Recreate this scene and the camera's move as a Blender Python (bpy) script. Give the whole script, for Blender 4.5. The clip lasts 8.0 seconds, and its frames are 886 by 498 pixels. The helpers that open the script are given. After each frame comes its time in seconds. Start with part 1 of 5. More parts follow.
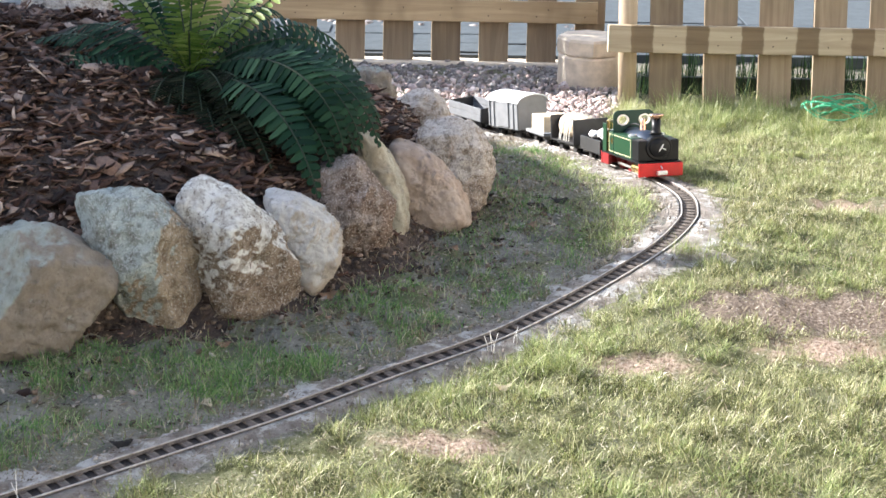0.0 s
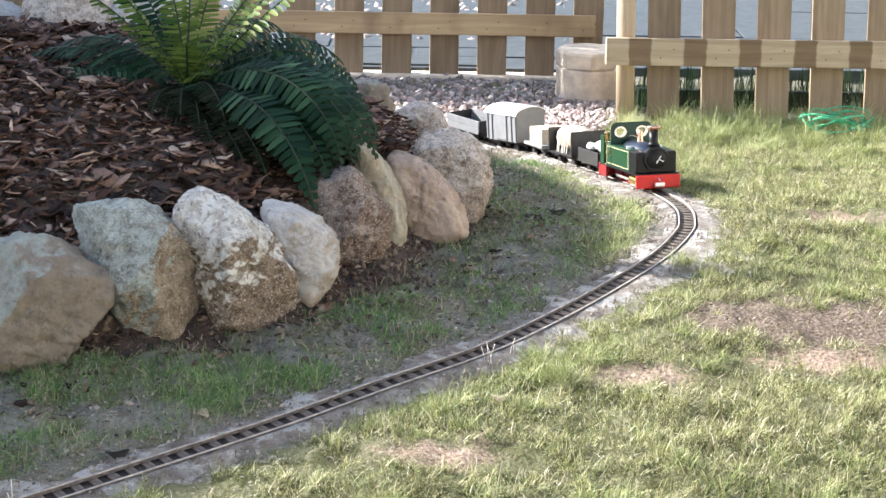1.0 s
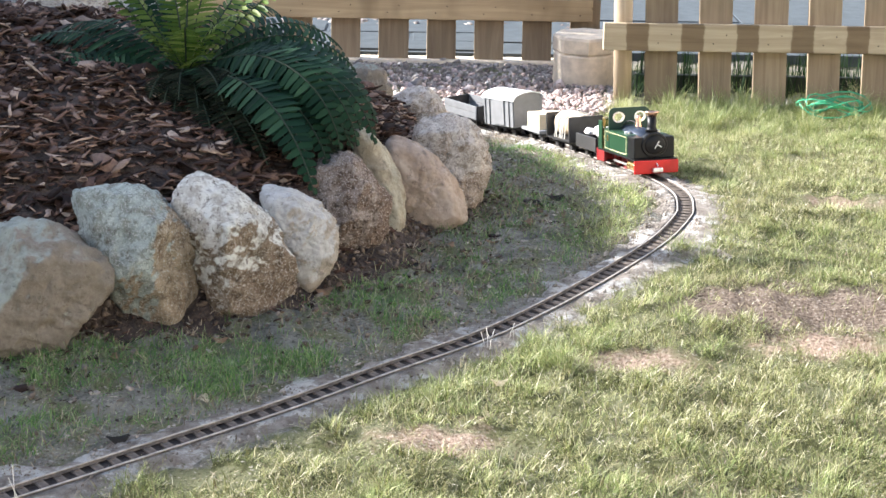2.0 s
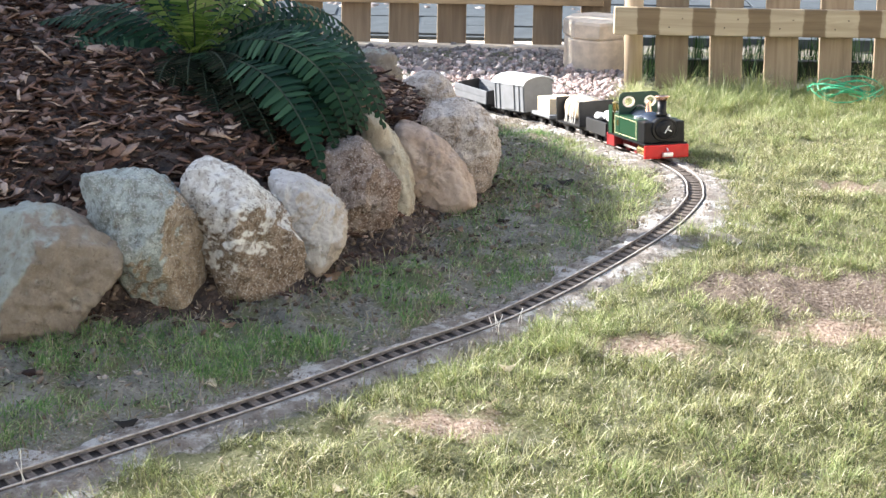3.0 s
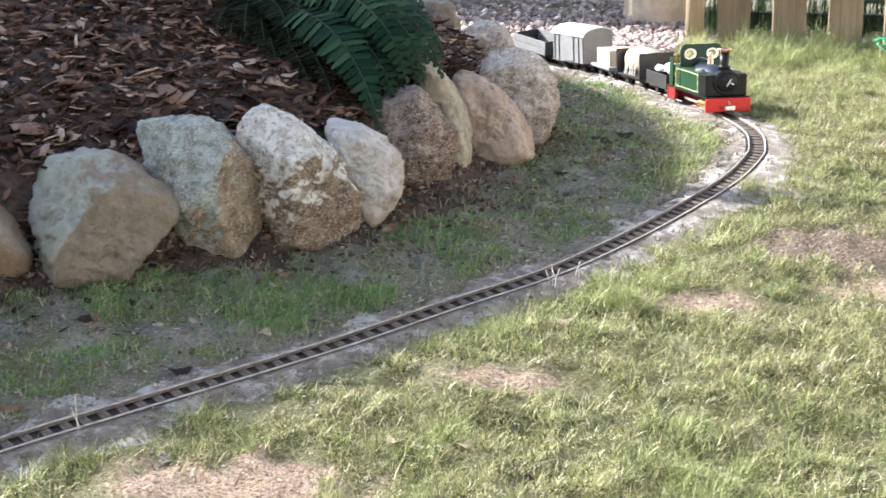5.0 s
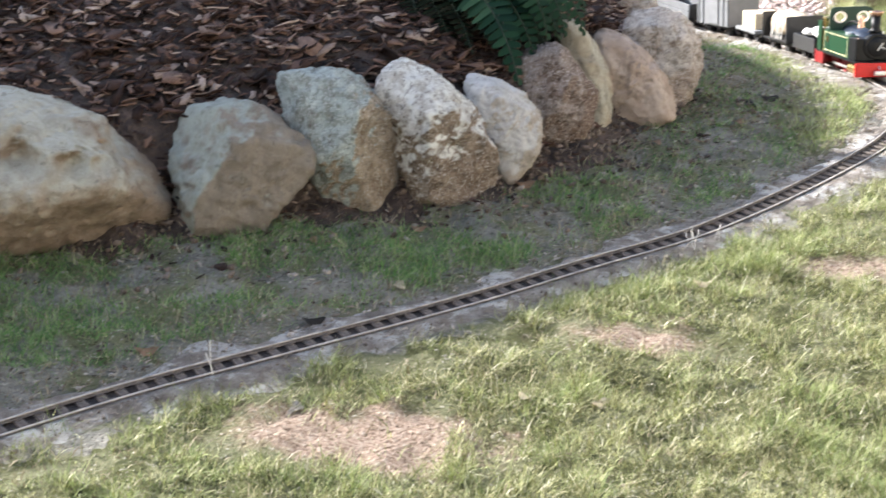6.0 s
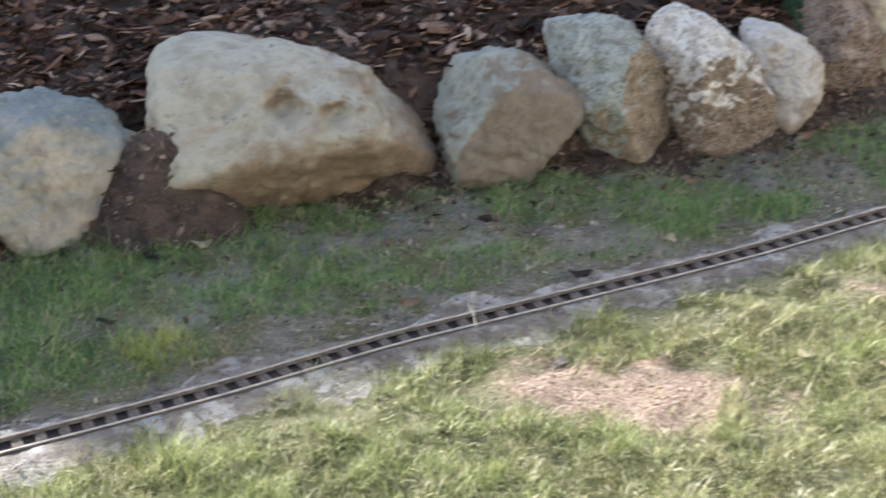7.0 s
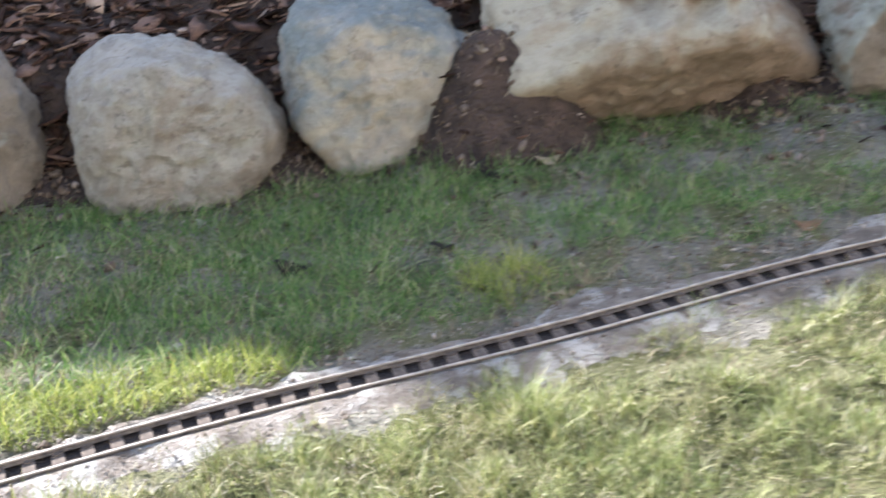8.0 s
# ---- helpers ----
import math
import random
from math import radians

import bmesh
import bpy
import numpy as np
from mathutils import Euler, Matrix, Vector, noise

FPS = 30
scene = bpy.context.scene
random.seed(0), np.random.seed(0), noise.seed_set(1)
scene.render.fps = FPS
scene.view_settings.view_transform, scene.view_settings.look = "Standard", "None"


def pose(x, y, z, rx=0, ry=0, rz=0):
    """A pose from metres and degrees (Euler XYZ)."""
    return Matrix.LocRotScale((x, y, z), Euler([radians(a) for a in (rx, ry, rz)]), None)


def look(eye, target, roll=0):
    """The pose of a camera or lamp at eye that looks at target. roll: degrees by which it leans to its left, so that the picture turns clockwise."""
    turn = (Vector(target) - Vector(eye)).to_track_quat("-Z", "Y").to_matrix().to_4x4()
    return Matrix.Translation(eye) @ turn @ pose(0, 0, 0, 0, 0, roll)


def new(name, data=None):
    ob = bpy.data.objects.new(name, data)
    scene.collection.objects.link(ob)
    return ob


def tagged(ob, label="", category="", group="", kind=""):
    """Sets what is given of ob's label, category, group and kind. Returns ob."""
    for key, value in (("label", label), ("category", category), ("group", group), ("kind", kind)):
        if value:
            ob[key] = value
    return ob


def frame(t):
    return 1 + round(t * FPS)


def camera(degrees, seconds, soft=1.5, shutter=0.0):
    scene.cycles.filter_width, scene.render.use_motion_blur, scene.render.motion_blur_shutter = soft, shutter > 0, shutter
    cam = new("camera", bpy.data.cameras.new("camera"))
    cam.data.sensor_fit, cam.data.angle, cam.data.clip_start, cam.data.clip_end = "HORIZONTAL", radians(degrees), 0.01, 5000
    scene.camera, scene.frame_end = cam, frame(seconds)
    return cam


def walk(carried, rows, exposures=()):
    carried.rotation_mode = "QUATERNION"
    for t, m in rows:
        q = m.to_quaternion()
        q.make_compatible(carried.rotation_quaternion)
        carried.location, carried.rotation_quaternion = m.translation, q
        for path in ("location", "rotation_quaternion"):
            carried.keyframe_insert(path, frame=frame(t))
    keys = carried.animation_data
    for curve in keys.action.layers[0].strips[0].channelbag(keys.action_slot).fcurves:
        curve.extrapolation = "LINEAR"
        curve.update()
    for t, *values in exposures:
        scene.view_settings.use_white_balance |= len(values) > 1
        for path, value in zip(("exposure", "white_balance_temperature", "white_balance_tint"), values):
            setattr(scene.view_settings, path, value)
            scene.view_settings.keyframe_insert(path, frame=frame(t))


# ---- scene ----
cam = camera(32.4, 8.0, soft=1.5, shutter=0.35)
PATH = [
    (0, (0.0, 0.0, 0.914), (0.0, 1.893, 0.267), 1.0),
    (0.5, (0.002, 0.001, 0.914), (0.0, 1.902, 0.293), 0.7),
    (1, (0.006, -0.004, 0.908), (0.005, 1.895, 0.28), 0.9),
    (2.3, (-0.003, -0.005, 0.91), (0.004, 1.884, 0.253), 1.0),
    (2.5, (0.0, -0.004, 0.911), (-0.005, 1.883, 0.247), 0.9),
    (3, (0.004, -0.001, 0.908), (-0.005, 1.885, 0.242), 0.9),
    (3.5, (0.016, -0.002, 0.908), (-0.01, 1.876, 0.222), 0.7),
    (4, (0.022, -0.004, 0.908), (0.009, 1.869, 0.207), 1.1),
    (4.2, (0.026, -0.003, 0.907), (0.006, 1.868, 0.2), 1.2),
    (5.3, (-0.006, 0.028, 0.892), (-0.125, 1.886, 0.16), 0.7),
    (5.5, (-0.005, 0.03, 0.887), (-0.158, 1.883, 0.149), 0.6),
    (6, (-0.006, 0.038, 0.871), (-0.256, 1.869, 0.106), 0.5),
    (6.5, (-0.002, 0.053, 0.858), (-0.409, 1.847, 0.072), -1.2),
    (7, (-0.018, 0.096, 0.82), (-0.607, 1.834, 0.026), -3.5),
    (7.5, (-0.082, 0.201, 0.757), (-0.867, 1.853, -0.056), -6.1),
    (8, (-0.209, 0.316, 0.659), (-1.149, 1.885, -0.151), -8.1),
]
walk(cam, [(t, look(eye, target, roll)) for t, eye, target, roll in PATH], exposures=[(0, 1.99, 6550, 10.5), (5.5, 1.95, 6550, 10.5), (7, 1.93, 6530, 11.3), (8, 2.14, 6430, 14)])

# ---- world and light ----
world = bpy.data.worlds.new("sky")
scene.world = world
world.use_nodes = True
wn = world.node_tree.nodes
sky = wn.new("ShaderNodeTexSky")
sky.sky_type = "NISHITA"
sky.sun_disc = False
SUN_EL, SUN_AZ = radians(28.5), math.atan2(-0.93, 0.36)
sky.sun_elevation, sky.sun_rotation = SUN_EL, SUN_AZ
haze = wn.new("ShaderNodeHueSaturation")
haze.inputs["Saturation"].default_value = 0.93
world.node_tree.links.new(sky.outputs[0], haze.inputs["Color"])
world.node_tree.links.new(haze.outputs[0], wn["Background"].inputs[0])
wn["Background"].inputs[1].default_value = 0.122
sun_dir = Vector((math.sin(SUN_AZ) * math.cos(SUN_EL), math.cos(SUN_AZ) * math.cos(SUN_EL), math.sin(SUN_EL)))
sun = new("sun", bpy.data.lights.new("sun", "SUN"))
sun.data.energy, sun.data.angle, sun.data.color = 4.9, radians(0.6), (1.0, 0.985, 0.96)
sun.matrix_world = look(sun_dir * 20, (0, 0, 0))


# ---- materials ----
class Nodes:
    """A small wrapper for building node materials."""

    def __init__(self, name, rough=0.8, metal=0.0, spec=0.4):
        self.mat = bpy.data.materials.new(name)
        self.mat.use_nodes = True
        self.tree = self.mat.node_tree
        self.bsdf = self.tree.nodes["Principled BSDF"]
        self.out = self.tree.nodes["Material Output"]
        self.bsdf.inputs["Roughness"].default_value = rough
        self.bsdf.inputs["Metallic"].default_value = metal
        self.bsdf.inputs["Specular IOR Level"].default_value = spec

    def add(self, kind, **settings):
        node = self.tree.nodes.new(kind)
        for key, value in settings.items():
            node.inputs[key].default_value = value
        return node

    def link(self, a, b):
        self.tree.links.new(a, b)

    def coords(self, stretch=(1, 1, 1), world_space=False):
        if world_space:
            src = self.add("ShaderNodeNewGeometry").outputs["Position"]
        else:
            src = self.add("ShaderNodeTexCoord").outputs["Object"]
        m = self.add("ShaderNodeMapping")
        m.inputs["Scale"].default_value = stretch
        self.link(src, m.inputs["Vector"])
        return m.outputs["Vector"]

    def noise(self, vec, scale, detail=4.0, rough=0.55, distort=0.0):
        n = self.add("ShaderNodeTexNoise", Scale=scale, Detail=detail, Roughness=rough, Distortion=distort)
        self.link(vec, n.inputs["Vector"])
        return n.outputs["Fac"]

    def ramp(self, fac, stops):
        r = self.add("ShaderNodeValToRGB")
        els = r.color_ramp.elements
        while len(els) < len(stops):
            els.new(0.5)
        for e, (p, c) in zip(els, stops):
            e.position = p
            e.color = (*c, 1.0)
        self.link(fac, r.inputs["Fac"])
        return r.outputs["Color"]

    def mix(self, fac, a, b, mode="MIX"):
        m = self.tree.nodes.new("ShaderNodeMix")
        m.data_type, m.blend_type = "RGBA", mode
        for value, sock in ((fac, m.inputs[0]), (a, m.inputs[6]), (b, m.inputs[7])):
            if isinstance(value, bpy.types.NodeSocket):
                self.link(value, sock)
            elif isinstance(value, (int, float)):
                sock.default_value = value
            else:
                sock.default_value = (*value, 1.0)
        return m.outputs[2]

    def step(self, fac, lo, hi):
        m = self.add("ShaderNodeMapRange")
        m.interpolation_type = "SMOOTHSTEP"
        m.inputs["From Min"].default_value, m.inputs["From Max"].default_value = lo, hi
        self.link(fac, m.inputs["Value"])
        return m.outputs["Result"]

    def colour(self, sock):
        if isinstance(sock, bpy.types.NodeSocket):
            self.link(sock, self.bsdf.inputs["Base Color"])
        else:
            self.bsdf.inputs["Base Color"].default_value = (*sock, 1.0)
        return self

    def bump(self, fac, strength=0.5, dist=0.002):
        b = self.add("ShaderNodeBump")
        b.inputs["Strength"].default_value, b.inputs["Distance"].default_value = strength, dist
        self.link(fac, b.inputs["Height"])
        self.link(b.outputs["Normal"], self.bsdf.inputs["Normal"])
        return self

    def island(self):
        return self.add("ShaderNodeNewGeometry").outputs["Random Per Island"]

    def chance(self):
        return self.add("ShaderNodeObjectInfo").outputs["Random"]


def plain(name, col, rough=0.6, metal=0.0, vary=0.25, scale=60.0, bump=0.15, dist=0.0006, spec=0.4):
    """A painted or metal surface with slight wear."""
    n = Nodes(name, rough, metal, spec)
    v = n.coords()
    a = n.noise(v, scale, 5)
    dark = tuple(c * (1 - vary) for c in col)
    light = tuple(min(1, c * (1 + vary)) for c in col)
    n.colour(n.ramp(a, [(0.3, dark), (0.7, light)]))
    r = n.add("ShaderNodeMapRange")
    r.inputs["To Min"].default_value, r.inputs["To Max"].default_value = rough * 0.8, min(1.0, rough * 1.25)
    n.link(a, r.inputs["Value"])
    n.link(r.outputs[0], n.bsdf.inputs["Roughness"])
    n.bump(n.noise(v, scale * 4, 3), bump, dist)
    return n.mat


def wood(name, light, dark, along="z", scale=1.0, rough=0.75, spread=0.25):
    n = Nodes(name, rough)
    st = {"x": (2.5, 45, 45), "y": (45, 2.5, 45), "z": (45, 45, 2.5)}[along]
    v = n.coords(tuple(s * scale for s in st))
    off = n.add("ShaderNodeVectorMath")
    off.operation = "ADD"
    c = n.add("ShaderNodeCombineXYZ")
    m = n.add("ShaderNodeMath")
    m.operation = "MULTIPLY"
    m.inputs[1].default_value = 37.0
    n.link(n.chance(), m.inputs[0])
    n.link(m.outputs[0], c.inputs[0])
    n.link(m.outputs[0], c.inputs[1])
    n.link(v, off.inputs[0])
    n.link(c.outputs[0], off.inputs[1])
    g = n.noise(off.outputs[0], 1.0, 6, 0.6, 0.8)
    col = n.ramp(g, [(0.28, dark), (0.5, tuple((a + b) / 2 for a, b in zip(light, dark))), (0.72, light)])
    big = n.noise(n.coords((6, 6, 3)), 1.0, 3)
    col = n.mix(n.step(big, 0.45, 0.75), col, tuple(c * 0.72 for c in dark))
    tone = n.ramp(n.chance(), [(0.0, (1 - spread,) * 3), (1.0, (1 + spread * 0.4,) * 3)])
    n.colour(n.mix(1.0, col, tone, "MULTIPLY"))
    n.bump(g, 0.35, 0.0015)
    return n.mat


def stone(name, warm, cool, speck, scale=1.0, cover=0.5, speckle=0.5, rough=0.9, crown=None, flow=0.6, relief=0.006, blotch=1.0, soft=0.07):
    """Weathered fieldstone: patches of two tones, a granite speckle, lichen and pits; crown paints in skylight."""
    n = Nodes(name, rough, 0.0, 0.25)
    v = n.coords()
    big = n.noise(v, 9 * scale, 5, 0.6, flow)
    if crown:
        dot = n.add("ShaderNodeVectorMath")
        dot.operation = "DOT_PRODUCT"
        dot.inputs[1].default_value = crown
        # up-facing sides turn paler and cooler: lichen, plus skylight put into the colour
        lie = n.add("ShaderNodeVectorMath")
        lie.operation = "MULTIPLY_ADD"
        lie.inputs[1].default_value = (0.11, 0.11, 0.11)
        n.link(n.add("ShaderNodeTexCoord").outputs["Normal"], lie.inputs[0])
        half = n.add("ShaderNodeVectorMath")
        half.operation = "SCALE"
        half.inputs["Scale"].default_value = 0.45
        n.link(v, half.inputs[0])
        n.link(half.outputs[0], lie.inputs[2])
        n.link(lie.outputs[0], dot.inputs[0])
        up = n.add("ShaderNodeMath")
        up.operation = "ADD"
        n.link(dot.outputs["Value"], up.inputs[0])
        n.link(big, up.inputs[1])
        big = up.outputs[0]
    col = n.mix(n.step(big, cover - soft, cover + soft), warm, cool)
    mid = n.noise(v, 42 * scale, 6, 0.65)
    col = n.mix(n.step(mid, 0.36, 0.60), n.mix(1.0, col, (1 - 0.40 * blotch, 1 - 0.44 * blotch, 1 - 0.48 * blotch), "MULTIPLY"), col)
    grains = n.noise(v, 260 * scale, 4, 0.75)
    m = n.add("ShaderNodeMath")
    m.operation = "MULTIPLY"
    m.inputs[1].default_value = speckle * 0.75
    n.link(n.step(grains, 0.52, 0.62), m.inputs[0])
    col = n.mix(m.outputs[0], col, speck)
    m2 = n.add("ShaderNodeMath")
    m2.operation = "MULTIPLY"
    m2.inputs[1].default_value = speckle * 0.9
    n.link(n.step(n.noise(v, 110 * scale, 5, 0.75), 0.54, 0.60), m2.inputs[0])
    col = n.mix(m2.outputs[0], col, n.mix(1.0, col, (0.34, 0.30, 0.27), "MULTIPLY"))
    pit = n.step(n.noise(v, 75 * scale, 5, 0.75, 0.4), 0.42, 0.36)
    m3 = n.add("ShaderNodeMath")
    m3.operation = "MULTIPLY"
    m3.inputs[1].default_value = 0.35 + 0.5 * speckle
    n.link(pit, m3.inputs[0])
    col = n.mix(m3.outputs[0], col, tuple(c * 0.3 for c in warm))
    n.colour(col)
    h = n.add("ShaderNodeMath")
    h.operation = "MULTIPLY_ADD"
    h.inputs[1].default_value = 0.9
    n.link(mid, h.inputs[0])
    n.link(grains, h.inputs[2])
    n.bump(h.outputs[0], 1.0, relief)
    return n.mat


def soil_material(name="soil", turf=False):
    n = Nodes(name, 0.95, 0.0, 0.15)
    v = n.coords(world_space=True)
    big = n.noise(v, 5.0, 5, 0.6, 0.4)
    mid = n.noise(v, 26.0, 6, 0.65)
    fine = n.noise(v, 170.0, 4, 0.7)
    col = n.ramp(mid, [(0.25, (0.11, 0.104, 0.086)), (0.5, (0.23, 0.22, 0.186)), (0.75, (0.40, 0.385, 0.345))])
    col = n.mix(n.step(big, 0.5, 0.66), col, (0.29, 0.275, 0.243))
    if turf:
        col = n.ramp(mid, [(0.25, (0.05, 0.056, 0.022)), (0.5, (0.11, 0.115, 0.05)), (0.75, (0.24, 0.22, 0.13))])
    # moss and thatch in the turf
    col = n.mix(n.step(n.noise(v, 13.0, 5, 0.6), 0.46, 0.58), col, (0.17, 0.17, 0.095))
    # bare reddish earth
    geo = n.add("ShaderNodeNewGeometry").outputs["Position"]
    flat = n.add("ShaderNodeVectorMath")
    flat.operation = "MULTIPLY"
    flat.inputs[1].default_value = (1.0, 1.9, 0.0)
    n.link(geo, flat.inputs[0])
    for cx, cy, r in ((0.62, 2.38, 0.23), (-0.30, 1.555, 0.155), (0.62, 2.215, 0.12), (0.0, 1.845, 0.085), (0.30, 2.125, 0.085), (0.84, 3.02, 0.08)):
        d = n.add("ShaderNodeVectorMath")
        d.operation = "DISTANCE"
        n.link(flat.outputs[0], d.inputs[0])
        d.inputs[1].default_value = (cx, cy * 1.9, 0)
        s = n.add("ShaderNodeMath")
        s.operation = "MULTIPLY_ADD"
        s.inputs[1].default_value = 0.30
        n.link(mid, s.inputs[0])
        n.link(d.outputs["Value"], s.inputs[2])
        # one patch is a deeper brown than the rest
        dark_patch = (cx, cy) == (0.62, 2.38)
        red = n.ramp(fine, [(0.3, (0.09, 0.066, 0.05)), (0.5, (0.165, 0.125, 0.098)), (0.7, (0.30, 0.245, 0.20))]) if dark_patch else n.ramp(fine, [(0.3, (0.20, 0.135, 0.10)), (0.5, (0.32, 0.235, 0.18)), (0.7, (0.46, 0.37, 0.30))])
        col = n.mix(n.step(s.outputs[0], r + 0.19, r + 0.09), col, red)
    col = n.mix(n.step(fine, 0.44, 0.36), col, n.mix(1.0, col, (0.42, 0.40, 0.38), "MULTIPLY"))
    col = n.mix(n.step(fine, 0.58, 0.68), col, (0.46, 0.42, 0.36))
    n.colour(col)
    h = n.add("ShaderNodeMath")
    h.operation = "ADD"
    n.link(mid, h.inputs[0])
    n.link(fine, h.inputs[1])
    n.bump(h.outputs[0], 1.0, 0.012)
    return n.mat


def ballast_material():
    n = Nodes("sandy_mortar", 0.95, 0.0, 0.2)
    v = n.coords(world_space=True)
    mid = n.noise(v, 38.0, 6, 0.65)
    fine = n.noise(v, 260.0, 4, 0.7)
    col = n.ramp(mid, [(0.25, (0.135, 0.113, 0.095)), (0.47, (0.265, 0.23, 0.20)), (0.68, (0.42, 0.385, 0.35))])
    col = n.mix(n.step(n.noise(v, 17.0, 6, 0.72), 0.49, 0.60), col, (0.57, 0.555, 0.53))
    col = n.mix(n.step(fine, 0.58, 0.7), col, (0.2, 0.16, 0.13))
    n.colour(col)
    h = n.add("ShaderNodeMath")
    h.operation = "ADD"
    n.link(mid, h.inputs[0])
    n.link(fine, h.inputs[1])
    n.bump(h.outputs[0], 1.0, 0.012)
    return n.mat


def leaf_material(name, stops, rough=0.5, through_part=0.35, island=True, grain=120.0):
    n = Nodes(name, rough, 0.0, 0.08)
    col = n.ramp(n.island() if island else n.noise(n.coords(), grain, 3), stops)
    n.colour(col)
    tr = n.add("ShaderNodeBsdfTranslucent")
    n.link(n.mix(1.0, col, (1.0, 1.0, 0.72), "MULTIPLY"), tr.inputs["Color"])
    mx = n.add("ShaderNodeMixShader")
    mx.inputs[0].default_value = through_part
    n.link(n.bsdf.outputs[0], mx.inputs[1])
    n.link(tr.outputs[0], mx.inputs[2])
    n.link(mx.outputs[0], n.out.inputs["Surface"])
    return n.mat


def chips_material(name, stops, rough=0.85):
    n = Nodes(name, rough, 0.0, 0.25)
    col = n.ramp(n.island(), stops)
    g = n.noise(n.coords(), 160, 4, 0.65)
    n.colour(n.mix(1.0, col, n.ramp(g, [(0.25, (0.55, 0.55, 0.55)), (0.7, (1.15, 1.12, 1.1))]), "MULTIPLY"))
    n.bump(g, 0.5, 0.002)
    return n.mat


M = {}
M["soil"] = soil_material()
M["turf"] = soil_material("turf_roots", True)
M["ballast"] = ballast_material()
M["gap_shade"] = plain("shade_dark_strip", (0.032, 0.024, 0.02), 0.95, vary=0.5, scale=40, bump=0.9, dist=0.006)
M["bank"] = plain("bank_soil", (0.062, 0.044, 0.036), 0.95, vary=0.7, scale=34, bump=1.0, dist=0.012)
M["chips"] = chips_material("bark_chips", [(0.0, (0.016, 0.008, 0.0055)), (0.38, (0.053, 0.028, 0.020)), (0.64, (0.124, 0.070, 0.051)),
                                           (0.86, (0.23, 0.15, 0.115)), (1.0, (0.46, 0.36, 0.29))])
M["grass"] = leaf_material("grass_blades", [(0.0, (0.24, 0.265, 0.115)), (0.4, (0.37, 0.385, 0.185)), (0.68, (0.51, 0.495, 0.30)),
                                            (0.86, (0.62, 0.59, 0.41)), (1.0, (0.80, 0.76, 0.62))], 0.55, 0.27)
M["grass_green"] = leaf_material("green_grass_blades", [(0.0, (0.13, 0.175, 0.07)), (0.45, (0.245, 0.29, 0.12)), (0.82, (0.39, 0.42, 0.20)), (1.0, (0.58, 0.56, 0.38))], 0.55, 0.27)
M["grass_mat"] = leaf_material("matted_grass_blades", [(0.0, (0.07, 0.08, 0.03)), (0.5, (0.16, 0.165, 0.075)), (1.0, (0.36, 0.33, 0.20))], 0.7, 0.2)
M["straw"] = leaf_material("bleached_straw", [(0.0, (0.30, 0.26, 0.16)), (0.5, (0.52, 0.47, 0.34)), (1.0, (0.80, 0.75, 0.62))], 0.7, 0.15)
M["thatch"] = leaf_material("dry_thatch", [(0.0, (0.12, 0.09, 0.06)), (0.5, (0.24, 0.195, 0.135)), (1.0, (0.42, 0.36, 0.27))], 0.8, 0.1)
M["bounce_wall"] = plain("bounce_cream", (0.50, 0.45, 0.38), 0.9, vary=0.12, scale=6, bump=0.3, dist=0.004)
# grass copy for the shaded side, darker and greener than the lawn's
M["grass_shade"] = leaf_material("shaded_grass_blades", [(0.0, (0.075, 0.16, 0.05)), (0.5, (0.155, 0.27, 0.09)), (0.85, (0.29, 0.38, 0.17)), (1.0, (0.50, 0.49, 0.33))], 0.5, 0.35)
M["tussock"] = leaf_material("tussock_blades", [(0.0, (0.13, 0.20, 0.05)), (0.5, (0.29, 0.345, 0.095)), (1.0, (0.50, 0.50, 0.22))], 0.5, 0.35)
# weeds darkened: the shade behind the fence is put into their colour
M["weeds"] = leaf_material("dark_weed_blades", [(0.0, (0.012, 0.03, 0.014)), (0.6, (0.03, 0.06, 0.03)), (1.0, (0.07, 0.12, 0.05))])
M["fern"] = leaf_material("fern_leaflets", [(0.0, (0.007, 0.024, 0.015)), (0.6, (0.014, 0.043, 0.022)), (1.0, (0.055, 0.115, 0.063))], 0.6, 0.25)
M["fern_shade"] = leaf_material("shade_dark_fern_leaflets", [(0.0, (0.006, 0.008, 0.005)), (0.7, (0.012, 0.018, 0.010)), (1.0, (0.03, 0.028, 0.018))], 0.85, 0.1)
M["fern_young"] = leaf_material("young_fern_leaflets", [(0.0, (0.04, 0.085, 0.016)), (0.6, (0.10, 0.155, 0.035)), (1.0, (0.20, 0.25, 0.075))], 0.45, 0.4)
M["stem"] = plain("fern_stem", (0.014, 0.026, 0.012), 0.7)
M["fence"] = wood("sawn_timber", (0.345, 0.265, 0.175), (0.19, 0.135, 0.088), "z")
M["fence_rail"] = wood("rail_timber", (0.60, 0.45, 0.27), (0.36, 0.25, 0.14), "x", spread=0.1)
